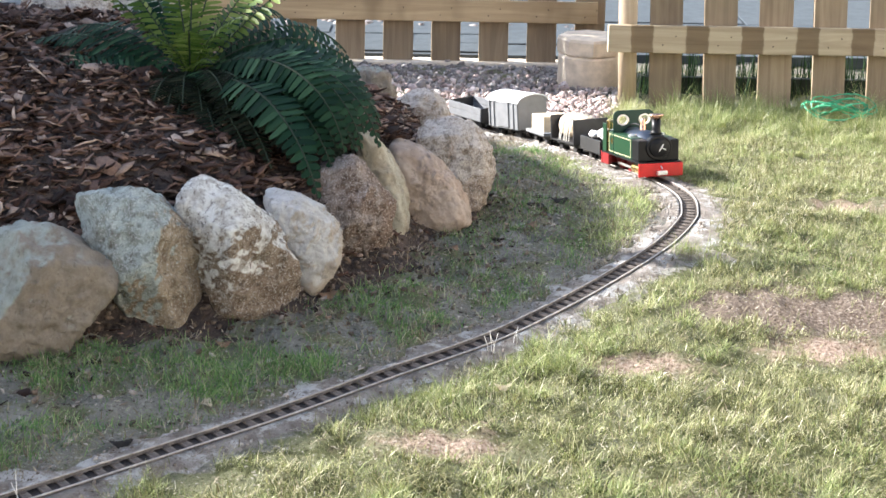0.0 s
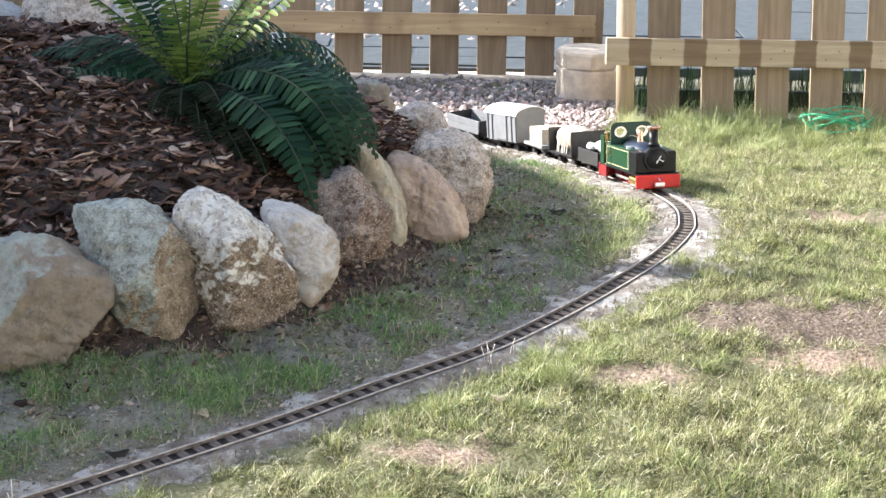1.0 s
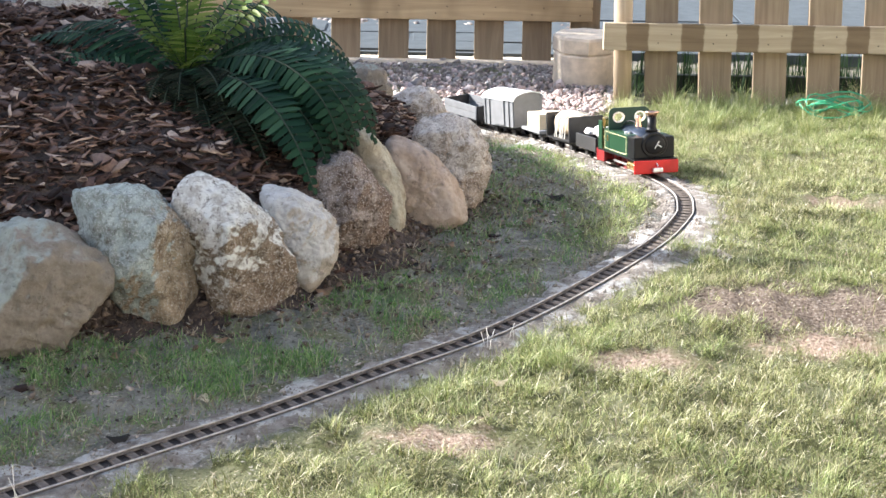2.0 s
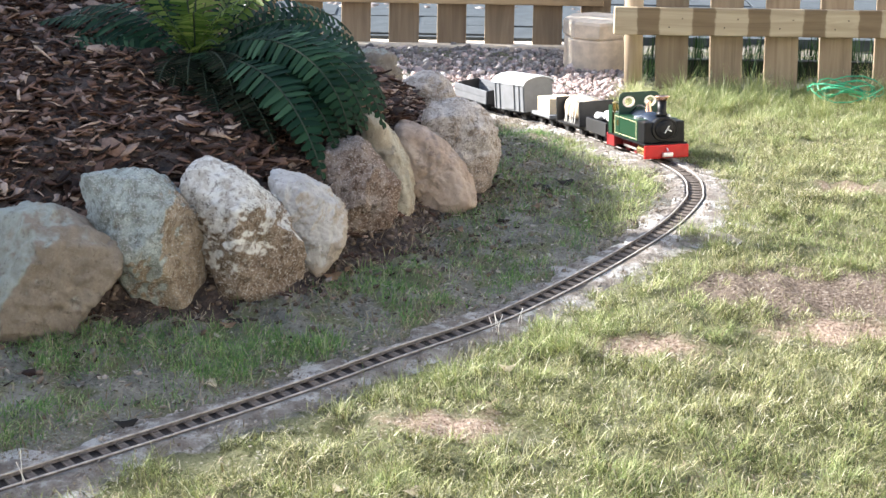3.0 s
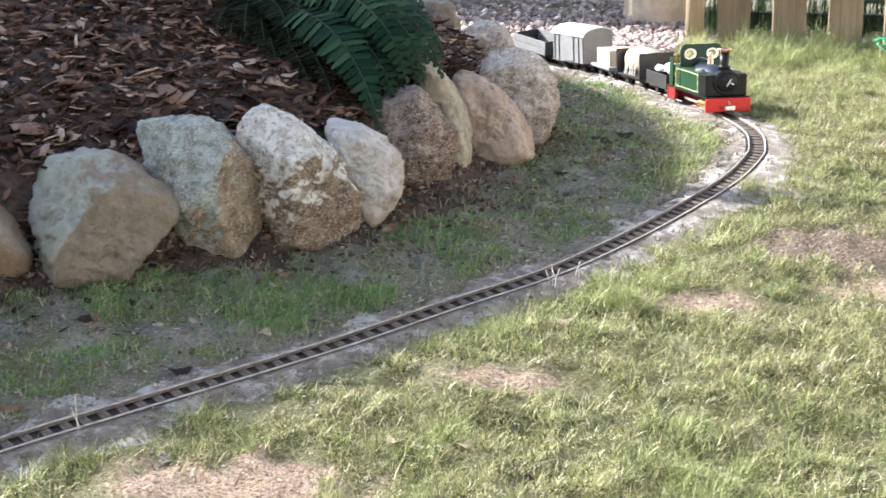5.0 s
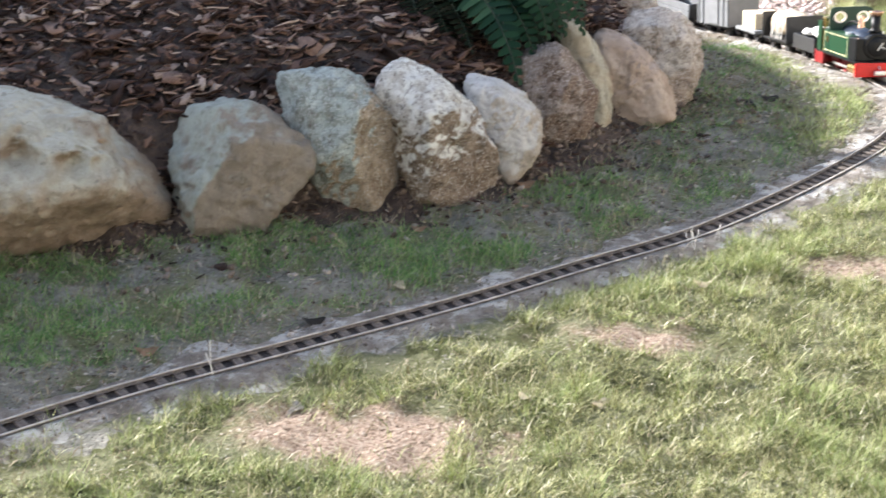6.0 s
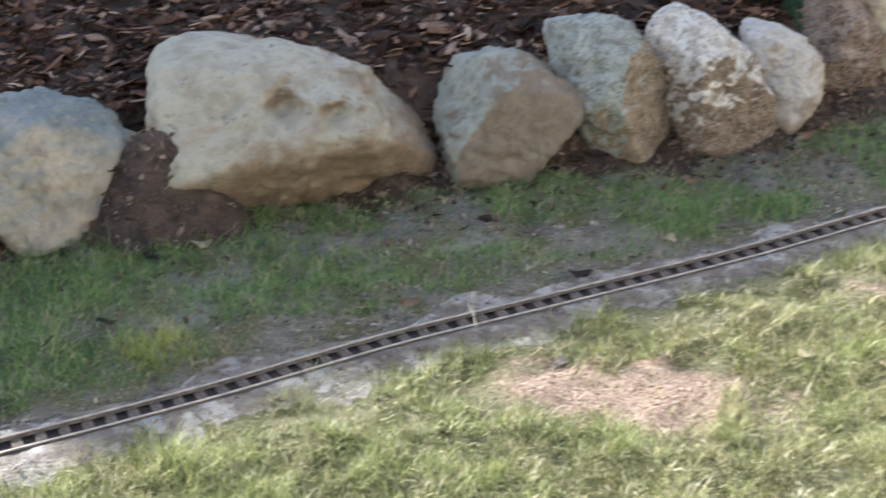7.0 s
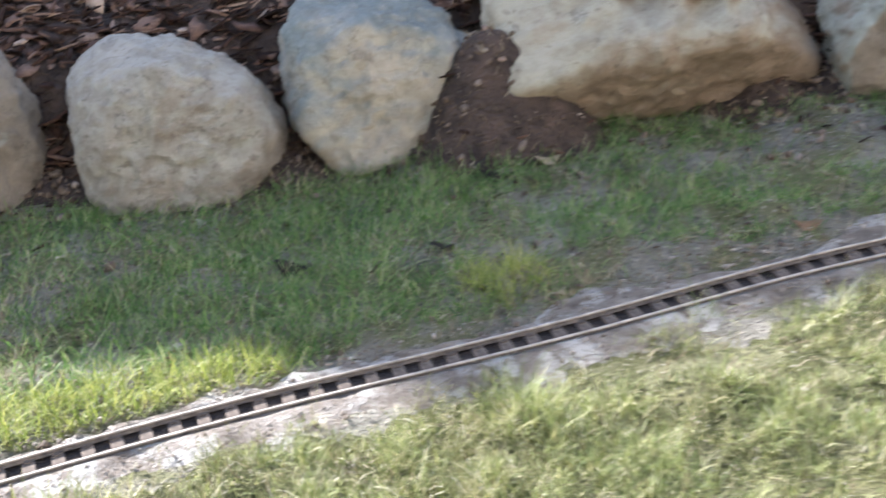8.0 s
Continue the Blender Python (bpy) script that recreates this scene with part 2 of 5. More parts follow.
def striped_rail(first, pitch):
    """Rail timber striped paler where the pales back it and darker between them."""
    n = Nodes("striped_rail_timber", 0.75)
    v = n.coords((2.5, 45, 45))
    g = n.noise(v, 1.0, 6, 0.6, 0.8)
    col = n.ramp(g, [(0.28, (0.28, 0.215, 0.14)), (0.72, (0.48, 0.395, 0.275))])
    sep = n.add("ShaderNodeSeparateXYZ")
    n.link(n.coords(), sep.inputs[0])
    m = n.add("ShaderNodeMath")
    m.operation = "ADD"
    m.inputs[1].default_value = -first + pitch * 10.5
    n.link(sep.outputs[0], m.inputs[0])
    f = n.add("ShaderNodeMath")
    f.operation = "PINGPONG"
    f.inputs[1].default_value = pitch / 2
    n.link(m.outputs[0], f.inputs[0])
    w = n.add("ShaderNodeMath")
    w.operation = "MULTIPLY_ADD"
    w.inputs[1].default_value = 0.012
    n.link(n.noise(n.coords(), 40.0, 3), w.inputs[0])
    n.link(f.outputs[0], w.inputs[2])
    stripe = n.mix(n.step(w.outputs[0], pitch * 0.22, pitch * 0.26), (0.44, 0.38, 0.32), (1.0, 1.0, 1.0))
    n.colour(n.mix(1.0, col, stripe, "MULTIPLY"))
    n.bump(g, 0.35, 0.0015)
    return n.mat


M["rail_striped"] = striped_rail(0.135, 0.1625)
M["post"] = wood("round_post_timber", (0.46, 0.37, 0.265), (0.30, 0.225, 0.15), "z")
M["concrete"] = plain("buff_concrete", (0.64, 0.55, 0.44), 0.9, vary=0.22, scale=30, bump=0.5, dist=0.002)
M["slab"] = plain("pale_paving", (0.068, 0.08, 0.09), 0.95, vary=0.18, scale=18, bump=0.4, dist=0.002, spec=0.1)
M["gravel"] = chips_material("pink_gravel", [(0.0, (0.25, 0.19, 0.175)), (0.4, (0.46, 0.36, 0.33)), (0.75, (0.60, 0.49, 0.455)), (1.0, (0.72, 0.64, 0.61))])
M["gravel_grey"] = chips_material("grey_gravel", [(0.0, (0.14, 0.12, 0.112)), (0.5, (0.28, 0.25, 0.235)), (1.0, (0.48, 0.45, 0.43))])
M["crumbs"] = chips_material("earth_crumbs", [(0.0, (0.06, 0.042, 0.03)), (0.6, (0.16, 0.12, 0.09)), (0.95, (0.22, 0.18, 0.15)), (1.0, (0.32, 0.28, 0.25))])
M["litter"] = chips_material("ground_litter", [(0.0, (0.05, 0.036, 0.028)), (0.4, (0.13, 0.10, 0.078)), (0.75, (0.29, 0.245, 0.20)), (1.0, (0.58, 0.53, 0.47))])
M["grit"] = chips_material("sandy_grit", [(0.0, (0.14, 0.11, 0.09)), (0.5, (0.27, 0.235, 0.2)), (1.0, (0.46, 0.42, 0.38))])
M["steel"] = plain("weathered_rail", (0.38, 0.345, 0.315), 0.5, 0.0, vary=0.35, scale=90)
# rail web: rusty steel, darkened to paint in shade under the head
M["rust_shade"] = plain("shaded_rusty_steel", (0.15, 0.13, 0.118), 0.8, 0.0, vary=0.4, scale=120, spec=0.2)
M["sleeper"] = plain("brown_sleeper", (0.13, 0.108, 0.092), 0.95, vary=0.45, scale=120, spec=0.08)
M["green"] = plain("dark_green_paint", (0.012, 0.046, 0.021), 0.3, vary=0.12, scale=40, bump=0.05, spec=0.5)
M["green_plate"] = plain("green_plate_paint", (0.010, 0.045, 0.03), 0.4, vary=0.15, scale=40, bump=0.05)
M["black"] = plain("black_paint", (0.008, 0.008, 0.009), 0.4, vary=0.3, scale=50, bump=0.06, spec=0.22)
M["blue_black"] = plain("blued_boiler", (0.03, 0.04, 0.06), 0.3, 0.3, vary=0.2, scale=50, bump=0.06)
M["red"] = plain("red_paint", (0.52, 0.016, 0.014), 0.4, vary=0.15, scale=40, bump=0.06)
M["dark_red"] = plain("dark_red_paint", (0.22, 0.012, 0.014), 0.45, vary=0.2, scale=40)
M["brass"] = plain("brass", (0.75, 0.52, 0.22), 0.25, 1.0, vary=0.15, scale=60, bump=0.05)
M["copper"] = plain("copper", (0.80, 0.48, 0.32), 0.25, 1.0, vary=0.15, scale=60, bump=0.05)
M["silver"] = plain("bright_metal", (0.72, 0.72, 0.70), 0.35, 0.9, vary=0.15, scale=60, bump=0.05)
M["line"] = plain("cream_lining", (0.62, 0.56, 0.34), 0.5, vary=0.1)
M["wagon_black"] = plain("matt_black_paint", (0.022, 0.021, 0.022), 0.5, vary=0.35, scale=60, spec=0.5)
M["wagon_grey"] = plain("grey_paint", (0.19, 0.193, 0.20), 0.65, vary=0.12, scale=50, bump=0.1)
M["roof_white"] = plain("white_roof", (0.72, 0.74, 0.76), 0.6, vary=0.08, scale=50, bump=0.1)
M["load_white"] = plain("white_stone_load", (0.78, 0.76, 0.73), 0.8, vary=0.12, scale=60, bump=0.4, dist=0.001)
M["log"] = wood("stripped_log", (0.66, 0.55, 0.42), (0.45, 0.34, 0.23), "x", 4.0)
M["block"] = wood("planed_timber", (0.74, 0.62, 0.44), (0.60, 0.46, 0.30), "x", 3.0)
M["string"] = plain("white_string", (0.75, 0.72, 0.66), 0.9, vary=0.1)
M["edging"] = plain("shade_strip_dark", (0.018, 0.026, 0.02), 0.8, vary=0.4, scale=30)
M["hose"] = plain("green_twine", (0.05, 0.36, 0.19), 0.5, vary=0.15)
M["leaf"] = plain("fallen_leaf", (0.30, 0.19, 0.12), 0.8, vary=0.4, scale=40)
M["leaf_dark"] = plain("rotted_leaf", (0.03, 0.025, 0.02), 0.8, vary=0.5, scale=40)
M["leaf_pale"] = plain("dry_leaf", (0.58, 0.50, 0.36), 0.8, vary=0.25, scale=40)


# ---- mesh helpers ----
def mesh_of(name, verts, faces, mat, smooth=False):
    me = bpy.data.meshes.new(name)
    me.from_pydata(verts, [], faces)
    me.materials.append(mat)
    if smooth:
        me.polygons.foreach_set("use_smooth", [True] * len(me.polygons))
    me.update()
    return me


def big_mesh(name, verts, loops, sizes, mat, smooth=False):
    """A mesh from numpy arrays: corners, the corner indices of all faces one after another, and each face's corner count."""
    me = bpy.data.meshes.new(name)
    me.vertices.add(len(verts))
    me.vertices.foreach_set("co", np.asarray(verts, np.float32).ravel())
    me.loops.add(len(loops))
    me.loops.foreach_set("vertex_index", np.asarray(loops, np.int32))
    me.polygons.add(len(sizes))
    starts = np.concatenate([[0], np.cumsum(sizes)[:-1]])
    me.polygons.foreach_set("loop_start", starts.astype(np.int32))
    me.update(calc_edges=True)
    if smooth:
        me.polygons.foreach_set("use_smooth", np.ones(len(sizes), bool))
    me.materials.append(mat)
    me.validate()
    return me


def part(name, bm, material, parent, label="", smooth=False):
    me = bpy.data.meshes.new(name)
    bmesh.ops.recalc_face_normals(bm, faces=bm.faces[:])
    bm.to_mesh(me)
    bm.free()
    if material:
        me.materials.append(material)
    if smooth:
        me.polygons.foreach_set("use_smooth", [True] * len(me.polygons))
    ob = new(name, me)
    ob.parent = parent
    if label:
        ob["label"] = label
    return ob


def share(name, me, parent, m, label=""):
    ob = new(name, me)
    ob.parent = parent
    ob.matrix_basis = m
    if label:
        ob["label"] = label
    return ob


def thing(name, m, label, category, group=""):
    ob = new(name)
    ob.empty_display_size = 0.02
    ob.matrix_basis = m
    return tagged(ob, label, category, group)


def box(bm, x0, y0, z0, x1, y1, z1, bevel=0.0):
    r = bmesh.ops.create_cube(bm, size=1.0, matrix=Matrix.LocRotScale(((x0 + x1) / 2, (y0 + y1) / 2, (z0 + z1) / 2), None, (x1 - x0, y1 - y0, z1 - z0)))
    if bevel:
        edges = list({e for v in r["verts"] for e in v.link_edges})
        bmesh.ops.bevel(bm, geom=edges, offset=bevel, segments=2, affect="EDGES", profile=0.6)
    return bm


def boxed(*a, bevel=0.0):
    return box(bmesh.new(), *a, bevel=bevel)


def tube(bm, a, b, r0, r1=None, seg=16, caps=True):
    """A cone or rod from a to b."""
    a, b = Vector(a), Vector(b)
    d = b - a
    m = Matrix.Translation((a + b) / 2) @ d.to_track_quat("Z", "Y").to_matrix().to_4x4()
    bmesh.ops.create_cone(bm, cap_ends=caps, segments=seg, radius1=r0, radius2=r0 if r1 is None else r1, depth=d.length, matrix=m)
    return bm


def tubed(*a, **k):
    return tube(bmesh.new(), *a, **k)


def lathe(profile, seg=24, axis="z", caps=True):
    """A turned shape from (radius, height) pairs."""
    bm = bmesh.new()
    rings = []
    for r, z in profile:
        ring = []
        for i in range(seg):
            a = 2 * math.pi * i / seg
            p = (r * math.cos(a), r * math.sin(a), z)
            ring.append(bm.verts.new(p if axis == "z" else (z, p[0], p[1])))
        rings.append(ring)
    for a, b in zip(rings, rings[1:]):
        for i in range(seg):
            bm.faces.new((a[i], a[(i + 1) % seg], b[(i + 1) % seg], b[i]))
    if caps:
        bm.faces.new(rings[0])
        bm.faces.new(rings[-1])
    return bm


def wire(points, r, seg=6):
    """A round cord through the points."""
    bm = bmesh.new()
    pts = [Vector(p) for p in points]
    rings = []
    for i, p in enumerate(pts):
        d = (pts[min(i + 1, len(pts) - 1)] - pts[max(i - 1, 0)]).normalized()
        u = d.orthogonal().normalized()
        w = d.cross(u)
        rings.append([bm.verts.new(p + r * (math.cos(2 * math.pi * k / seg) * u + math.sin(2 * math.pi * k / seg) * w)) for k in range(seg)])
    for a, b in zip(rings, rings[1:]):
        best = min(range(seg), key=lambda k: (a[0].co - b[k].co).length)
        for k in range(seg):
            bm.faces.new((a[k], a[(k + 1) % seg], b[(k + 1 + best) % seg], b[(k + best) % seg]))
    bm.faces.new(rings[0])
    bm.faces.new(rings[-1])
    return bm


# ---- plan ----
def ground_z(x, y):
    """The lawn is level up to the bend and falls away gently beyond it."""
    t = (np.asarray(y, float) - 3.07) / 0.08
    return -0.145 * np.minimum(0.08 * np.logaddexp(0, t), 1.0)


TRACK = [(-1.3, 4.62), (-0.75, 4.55), (-0.35, 4.46), (-0.05, 4.3), (0.117, 4.13), (0.245, 3.945), (0.306, 3.765), (0.364, 3.605), (0.412, 3.43),
         (0.457, 3.267), (0.488, 3.136), (0.5025, 3.03), (0.496, 2.94), (0.478, 2.86), (0.406, 2.698), (0.267, 2.478), (0.151, 2.318), (0.058, 2.208), (-0.078, 2.081), (-0.229, 1.933),
         (-0.453, 1.738), (-0.603, 1.608), (-0.743, 1.465), (-0.843, 1.371), (-0.983, 1.243), (-1.133, 1.088), (-1.503, 0.683)]


def smooth_path(pts, step):
    """Even steps along a smooth curve through the points."""
    p = np.array(pts, float)
    p = np.vstack([2 * p[0] - p[1], p, 2 * p[-1] - p[-2]])
    out = []
    for i in range(1, len(p) - 2):
        for s in np.linspace(0, 1, 40, endpoint=False):
            a, b, c, d = p[i - 1], p[i], p[i + 1], p[i + 2]
            out.append(0.5 * (2 * b + (c - a) * s + (2 * a - 5 * b + 4 * c - d) * s**2 + (3 * b - a - 3 * c + d) * s**3))
    out = np.array(out)
    for _ in range(30):
        out[1:-1] = (out[:-2] + 2 * out[1:-1] + out[2:]) / 4
    far = np.r_[0, np.cumsum(np.linalg.norm(np.diff(out, axis=0), axis=1))]
    s = np.arange(0, far[-1], step)
    return np.stack([np.interp(s, far, out[:, 0]), np.interp(s, far, out[:, 1])], 1), s


LINE, LINE_S = smooth_path(TRACK, 0.01)
LINE_D = np.gradient(LINE, axis=0)
LINE_D /= np.linalg.norm(LINE_D, axis=1)[:, None]
LINE_N = np.stack([LINE_D[:, 1], -LINE_D[:, 0]], 1)
LINE_Z = ground_z(LINE[:, 0], LINE[:, 1])


def on_line(s):
    """Place, direction and height of the track's centre at the distance s from its far end."""
    x, y, dx, dy, z = (np.interp(s, LINE_S, c) for c in (LINE[:, 0], LINE[:, 1], LINE_D[:, 0], LINE_D[:, 1], LINE_Z))
    return float(x), float(y), float(dx), float(dy), float(z)


def to_track(x, y):
    """Distance from the track's centre line."""
    x, y = np.atleast_1d(x), np.atleast_1d(y)
    out = np.full(len(x), 9.0)
    pts = LINE[::3]
    for k in range(0, len(x), 20000):
        d = (x[k : k + 20000, None] - pts[:, 0]) ** 2 + (y[k : k + 20000, None] - pts[:, 1]) ** 2
        out[k : k + 20000] = np.sqrt(d.min(1))
    return out


def outer(x, y):
    """True on the side of the track away from the bed."""
    i = ((LINE[None, ::6, 0] - x[:, None]) ** 2 + (LINE[None, ::6, 1] - y[:, None]) ** 2).argmin(1) * 6
    return ((x - LINE[i, 0]) * LINE_N[i, 0] + (y - LINE[i, 1]) * LINE_N[i, 1]) < 0


BED = [(-1.72, 1.56), (-1.42, 1.76), (-1.22, 1.91), (-0.93, 2.11), (-0.62, 2.24), (-0.48, 2.33), (-0.34, 2.40), (-0.25, 2.48), (-0.17, 2.63),
       (-0.12, 2.76), (-0.05, 2.87), (-0.02, 2.98), (-0.04, 3.3), (-0.10, 3.5), (-0.20, 3.66), (-0.5, 3.90), (-0.95, 4.02), (-1.6, 4.05),
       (-2.7, 3.8), (-3.1, 2.6), (-2.7, 1.4), (-2.1, 1.30)]


def inside_bed(x, y):
    """How far a place lies inside the raised bed's edge (negative outside)."""
    x, y = np.atleast_1d(np.asarray(x, float)), np.atleast_1d(np.asarray(y, float))
    best, odd = np.full(x.shape, 1e9), np.zeros(x.shape, bool)
    for (ax, ay), (bx, by) in zip(BED, BED[1:] + BED[:1]):
        ex, ey = bx - ax, by - ay
        t = np.clip(((x - ax) * ex + (y - ay) * ey) / (ex * ex + ey * ey), 0, 1)
        best = np.minimum(best, np.hypot(x - ax - t * ex, y - ay - t * ey))
        cross = (ay > y) != (by > y)
        odd ^= cross & (x < ex * (y - ay) / (ey if abs(ey) > 1e-9 else 1e-9) + ax)
    return np.where(odd, best, -best)


def waves(x, y, scale, seed):
    """Smooth random field of about unit size, from a few crossed sines."""
    rng = np.random.RandomState(seed)
    out = np.zeros(np.shape(x))
    for k in range(9):
        a, f, p = rng.uniform(0, 2 * math.pi), scale * rng.uniform(0.6, 2.4), rng.uniform(0, 2 * math.pi)
        out = out + np.sin((np.cos(a) * x + np.sin(a) * y) * f + p + 1.3 * np.sin((np.sin(a) * x - np.cos(a) * y) * f * 0.7 + p * 2))
    return out / 3.0


def bed_z(x, y):
    d = inside_bed(x, y)
    t = np.clip((d + 0.06) / 0.11, 0, 1)
    rise = t * t * (3 - 2 * t)
    top = 0.115 + 0.25 * (1 - np.exp(-np.maximum(d, 0) / 0.5))
    z = ground_z(x, y) * np.clip(1 - d / 0.4, 0, 1) - 0.03 + rise * (top + 0.03) + 0.008 * waves(x, y, 16, 5) * rise
    for hx, hy, hh, hr in ((-0.545, 2.265, 0.085, 0.05), (-0.775, 2.10, 0.07, 0.06), (-1.085, 1.90, 0.13, 0.075), (-1.005, 1.915, 0.105, 0.072), (-0.42, 2.30, 0.04, 0.04), (-1.32, 1.80, 0.06, 0.05)):
        z = z + hh * np.exp(-((x - hx) ** 2 + (y - hy) ** 2) / hr**2) * (1 - rise * 0.7)
    foot = np.clip((d + 0.15 + 0.02 * waves(x, y, 24, 6)) / 0.14, 0, 1)
    return np.maximum(z, ground_z(x, y) - 0.014 + 0.05 * foot**1.3 + 0.004 * waves(x, y, 60, 7) * foot)


# ---- ground ----
def stretch(lo, hi, step, far):
    mid = np.arange(lo, hi + step / 2, step)
    tail, s, d = [], step, 0.0
    while d < far:
        s *= 1.35
        d += s
        tail.append(d)
    tail = np.array(tail)
    return np.r_[lo - tail[::-1], mid, hi + tail]


def lawn_z(x, y):
    return ground_z(x, y) + 0.006 * waves(x, y, 7, 2) * np.clip((to_track(x, y) - 0.05) / 0.15, 0, 1) + 0.0055 * waves(x, y, 42, 3) * np.clip((to_track(x, y) - 0.04) / 0.1, 0, 1) - 0.012 * np.clip(1.6 - to_track(x, y) / 0.03, 0, 1)


gx, gy = stretch(-1.9, 1.4, 0.014, 400), stretch(0.8, 4.9, 0.014, 400)
X, Y = (a.ravel() for a in np.meshgrid(gx, gy))
nx, ny = len(gx), len(gy)
quad = np.arange(nx * ny).reshape(ny, nx)
loops = np.stack([quad[:-1, :-1], quad[:-1, 1:], quad[1:, 1:], quad[1:, :-1]], -1).reshape(-1)
ground = new("ground", big_mesh("ground", np.stack([X, Y, lawn_z(X, Y)], 1), loops, np.full((nx - 1) * (ny - 1), 4), M["soil"], True))
ground.data.materials.append(M["turf"])
mx, my = X[quad[:-1, :-1]].ravel() + 0.007, Y[quad[:-1, :-1]].ravel() + 0.007
turf = outer(mx, my) & (to_track(mx, my) > 0.075 + 0.015 * waves(mx, my, 30, 14)) & ~((my > 3.5) & (mx < 0.42)) & ((my < 4.42) | (mx > 3.0))
turf = (turf | (my < 0.7) | (mx < -3.6)).astype(np.int32)
ground.data.polygons.foreach_set("material_index", turf)
tagged(ground, "worn earth ground with sparse moss and reddish bare patches", "ground", kind="structure")

bx, by = np.arange(-3.3, 0.3, 0.016), np.arange(1.1, 4.4, 0.016)
X, Y = (a.ravel() for a in np.meshgrid(bx, by))
quad = np.arange(len(X)).reshape(len(by), len(bx))
keep = (inside_bed(X, Y) > -0.24).reshape(len(by), len(bx))
keep = keep[:-1, :-1] & keep[1:, 1:] & keep[:-1, 1:] & keep[1:, :-1]
loops = np.stack([quad[:-1, :-1], quad[:-1, 1:], quad[1:, 1:], quad[1:, :-1]], -1)[keep].reshape(-1)
bed = new("planting_bed", big_mesh("planting_bed", np.stack([X, Y, bed_z(X, Y)], 1), loops, np.full(keep.sum(), 4), M["bank"], True))
tagged(bed, "raised earth bed under dark bark mulch, edged with boulders", "flower bed", kind="structure")


# ---- boulders ----
def boulder(name, place, turn, thick, facets, mat, label, hard=9.0, rough=0.012, lean=0.16, seed=1, group="boulders round the bed", detail=6, faces=(), dents=(), chips=8):
    """A fieldstone as a rounded block between flat faces: facets are (angle, distance) pairs round its broad side."""
    rng = random.Random(seed)
    planes = []
    for a, d in facets:
        for tilt in (-lean - rng.uniform(0, 0.15), lean * 0.6 + rng.uniform(0, 0.15)):
            ca = math.cos(tilt)
            planes.append((math.cos(radians(a)) * ca, math.sin(tilt), math.sin(radians(a)) * ca, d * (1.0 + 0.04 * rng.uniform(-1, 1))))
    size = sum(d for _, d in facets) / len(facets)
    for u, v, w, d in faces:
        k = 1 / math.sqrt(u * u + v * v + w * w)
        planes.append((u * k, v * k, w * k, d))
    for _ in range(0 if faces else 3):
        u, w = rng.uniform(-0.35, 0.35), rng.uniform(-0.1, 0.5)
        k = 1 / math.sqrt(1 + u * u + w * w)
        planes.append((u * k, -k, w * k, thick * rng.uniform(0.46, 0.56)))
    planes += [(0, 1, 0, thick * 0.55), (0.3, 0.9, 0.3, thick * 0.55)]
    P = np.array(planes)
    bm = bmesh.new()
    bmesh.ops.create_icosphere(bm, subdivisions=detail, radius=1.0)
    co = np.array([v.co for v in bm.verts])
    g = np.maximum(co @ P[:, :3].T / P[:, 3], 0)
    r = 1.05 * (g**hard).sum(1) ** (-1 / hard)
    # flat breaks struck off the rounded form
    cut = np.random.RandomState(seed + 500)
    for _ in range(chips):
        nrm = cut.normal(size=3) * (1.0, 0.8, 1.0)
        nrm[1] = -abs(nrm[1])
        nrm /= np.linalg.norm(nrm)
        face = co @ nrm
        depth = (face * r).max() * cut.uniform(0.92, 0.985)
        r = np.minimum(r, np.where(face > 0.15, depth / np.maximum(face, 0.15), 9.0))
    r *= 0.965
    off = Vector((seed * 3.7, seed * 1.3, seed * 2.1))
    for v, d, rad in zip(bm.verts, co, r):
        p = Vector(d * rad)
        n1 = noise.noise(p * (0.55 / size) + off)
        n2 = noise.fractal(p * (2.2 / size) + off, 0.9, 2.1, 4)
        n3 = noise.fractal(p * 48 + off, 0.7, 2.1, 5)
        v.co = p * (1 + 0.05 * n1) + Vector(d) * (rough * n2 * size / 0.1 * 0.75 + 0.0050 * n3)
        if d[1] < 0:
            for ax, az, ar in dents:
                v.co.y += 1.9 * ar * math.exp(-((v.co.x - ax) ** 2 + 2 * (v.co.z - az) ** 2) / ar**2)
    me = bpy.data.meshes.new(name)
    bm.to_mesh(me)
    bm.free()
    me.materials.append(mat)
    me.polygons.foreach_set("use_smooth", [True] * len(me.polygons))
    ob = new(name, me)
    ob.matrix_basis = pose(*place, 0, 0, turn)
    return tagged(ob, label, "boulder", group)


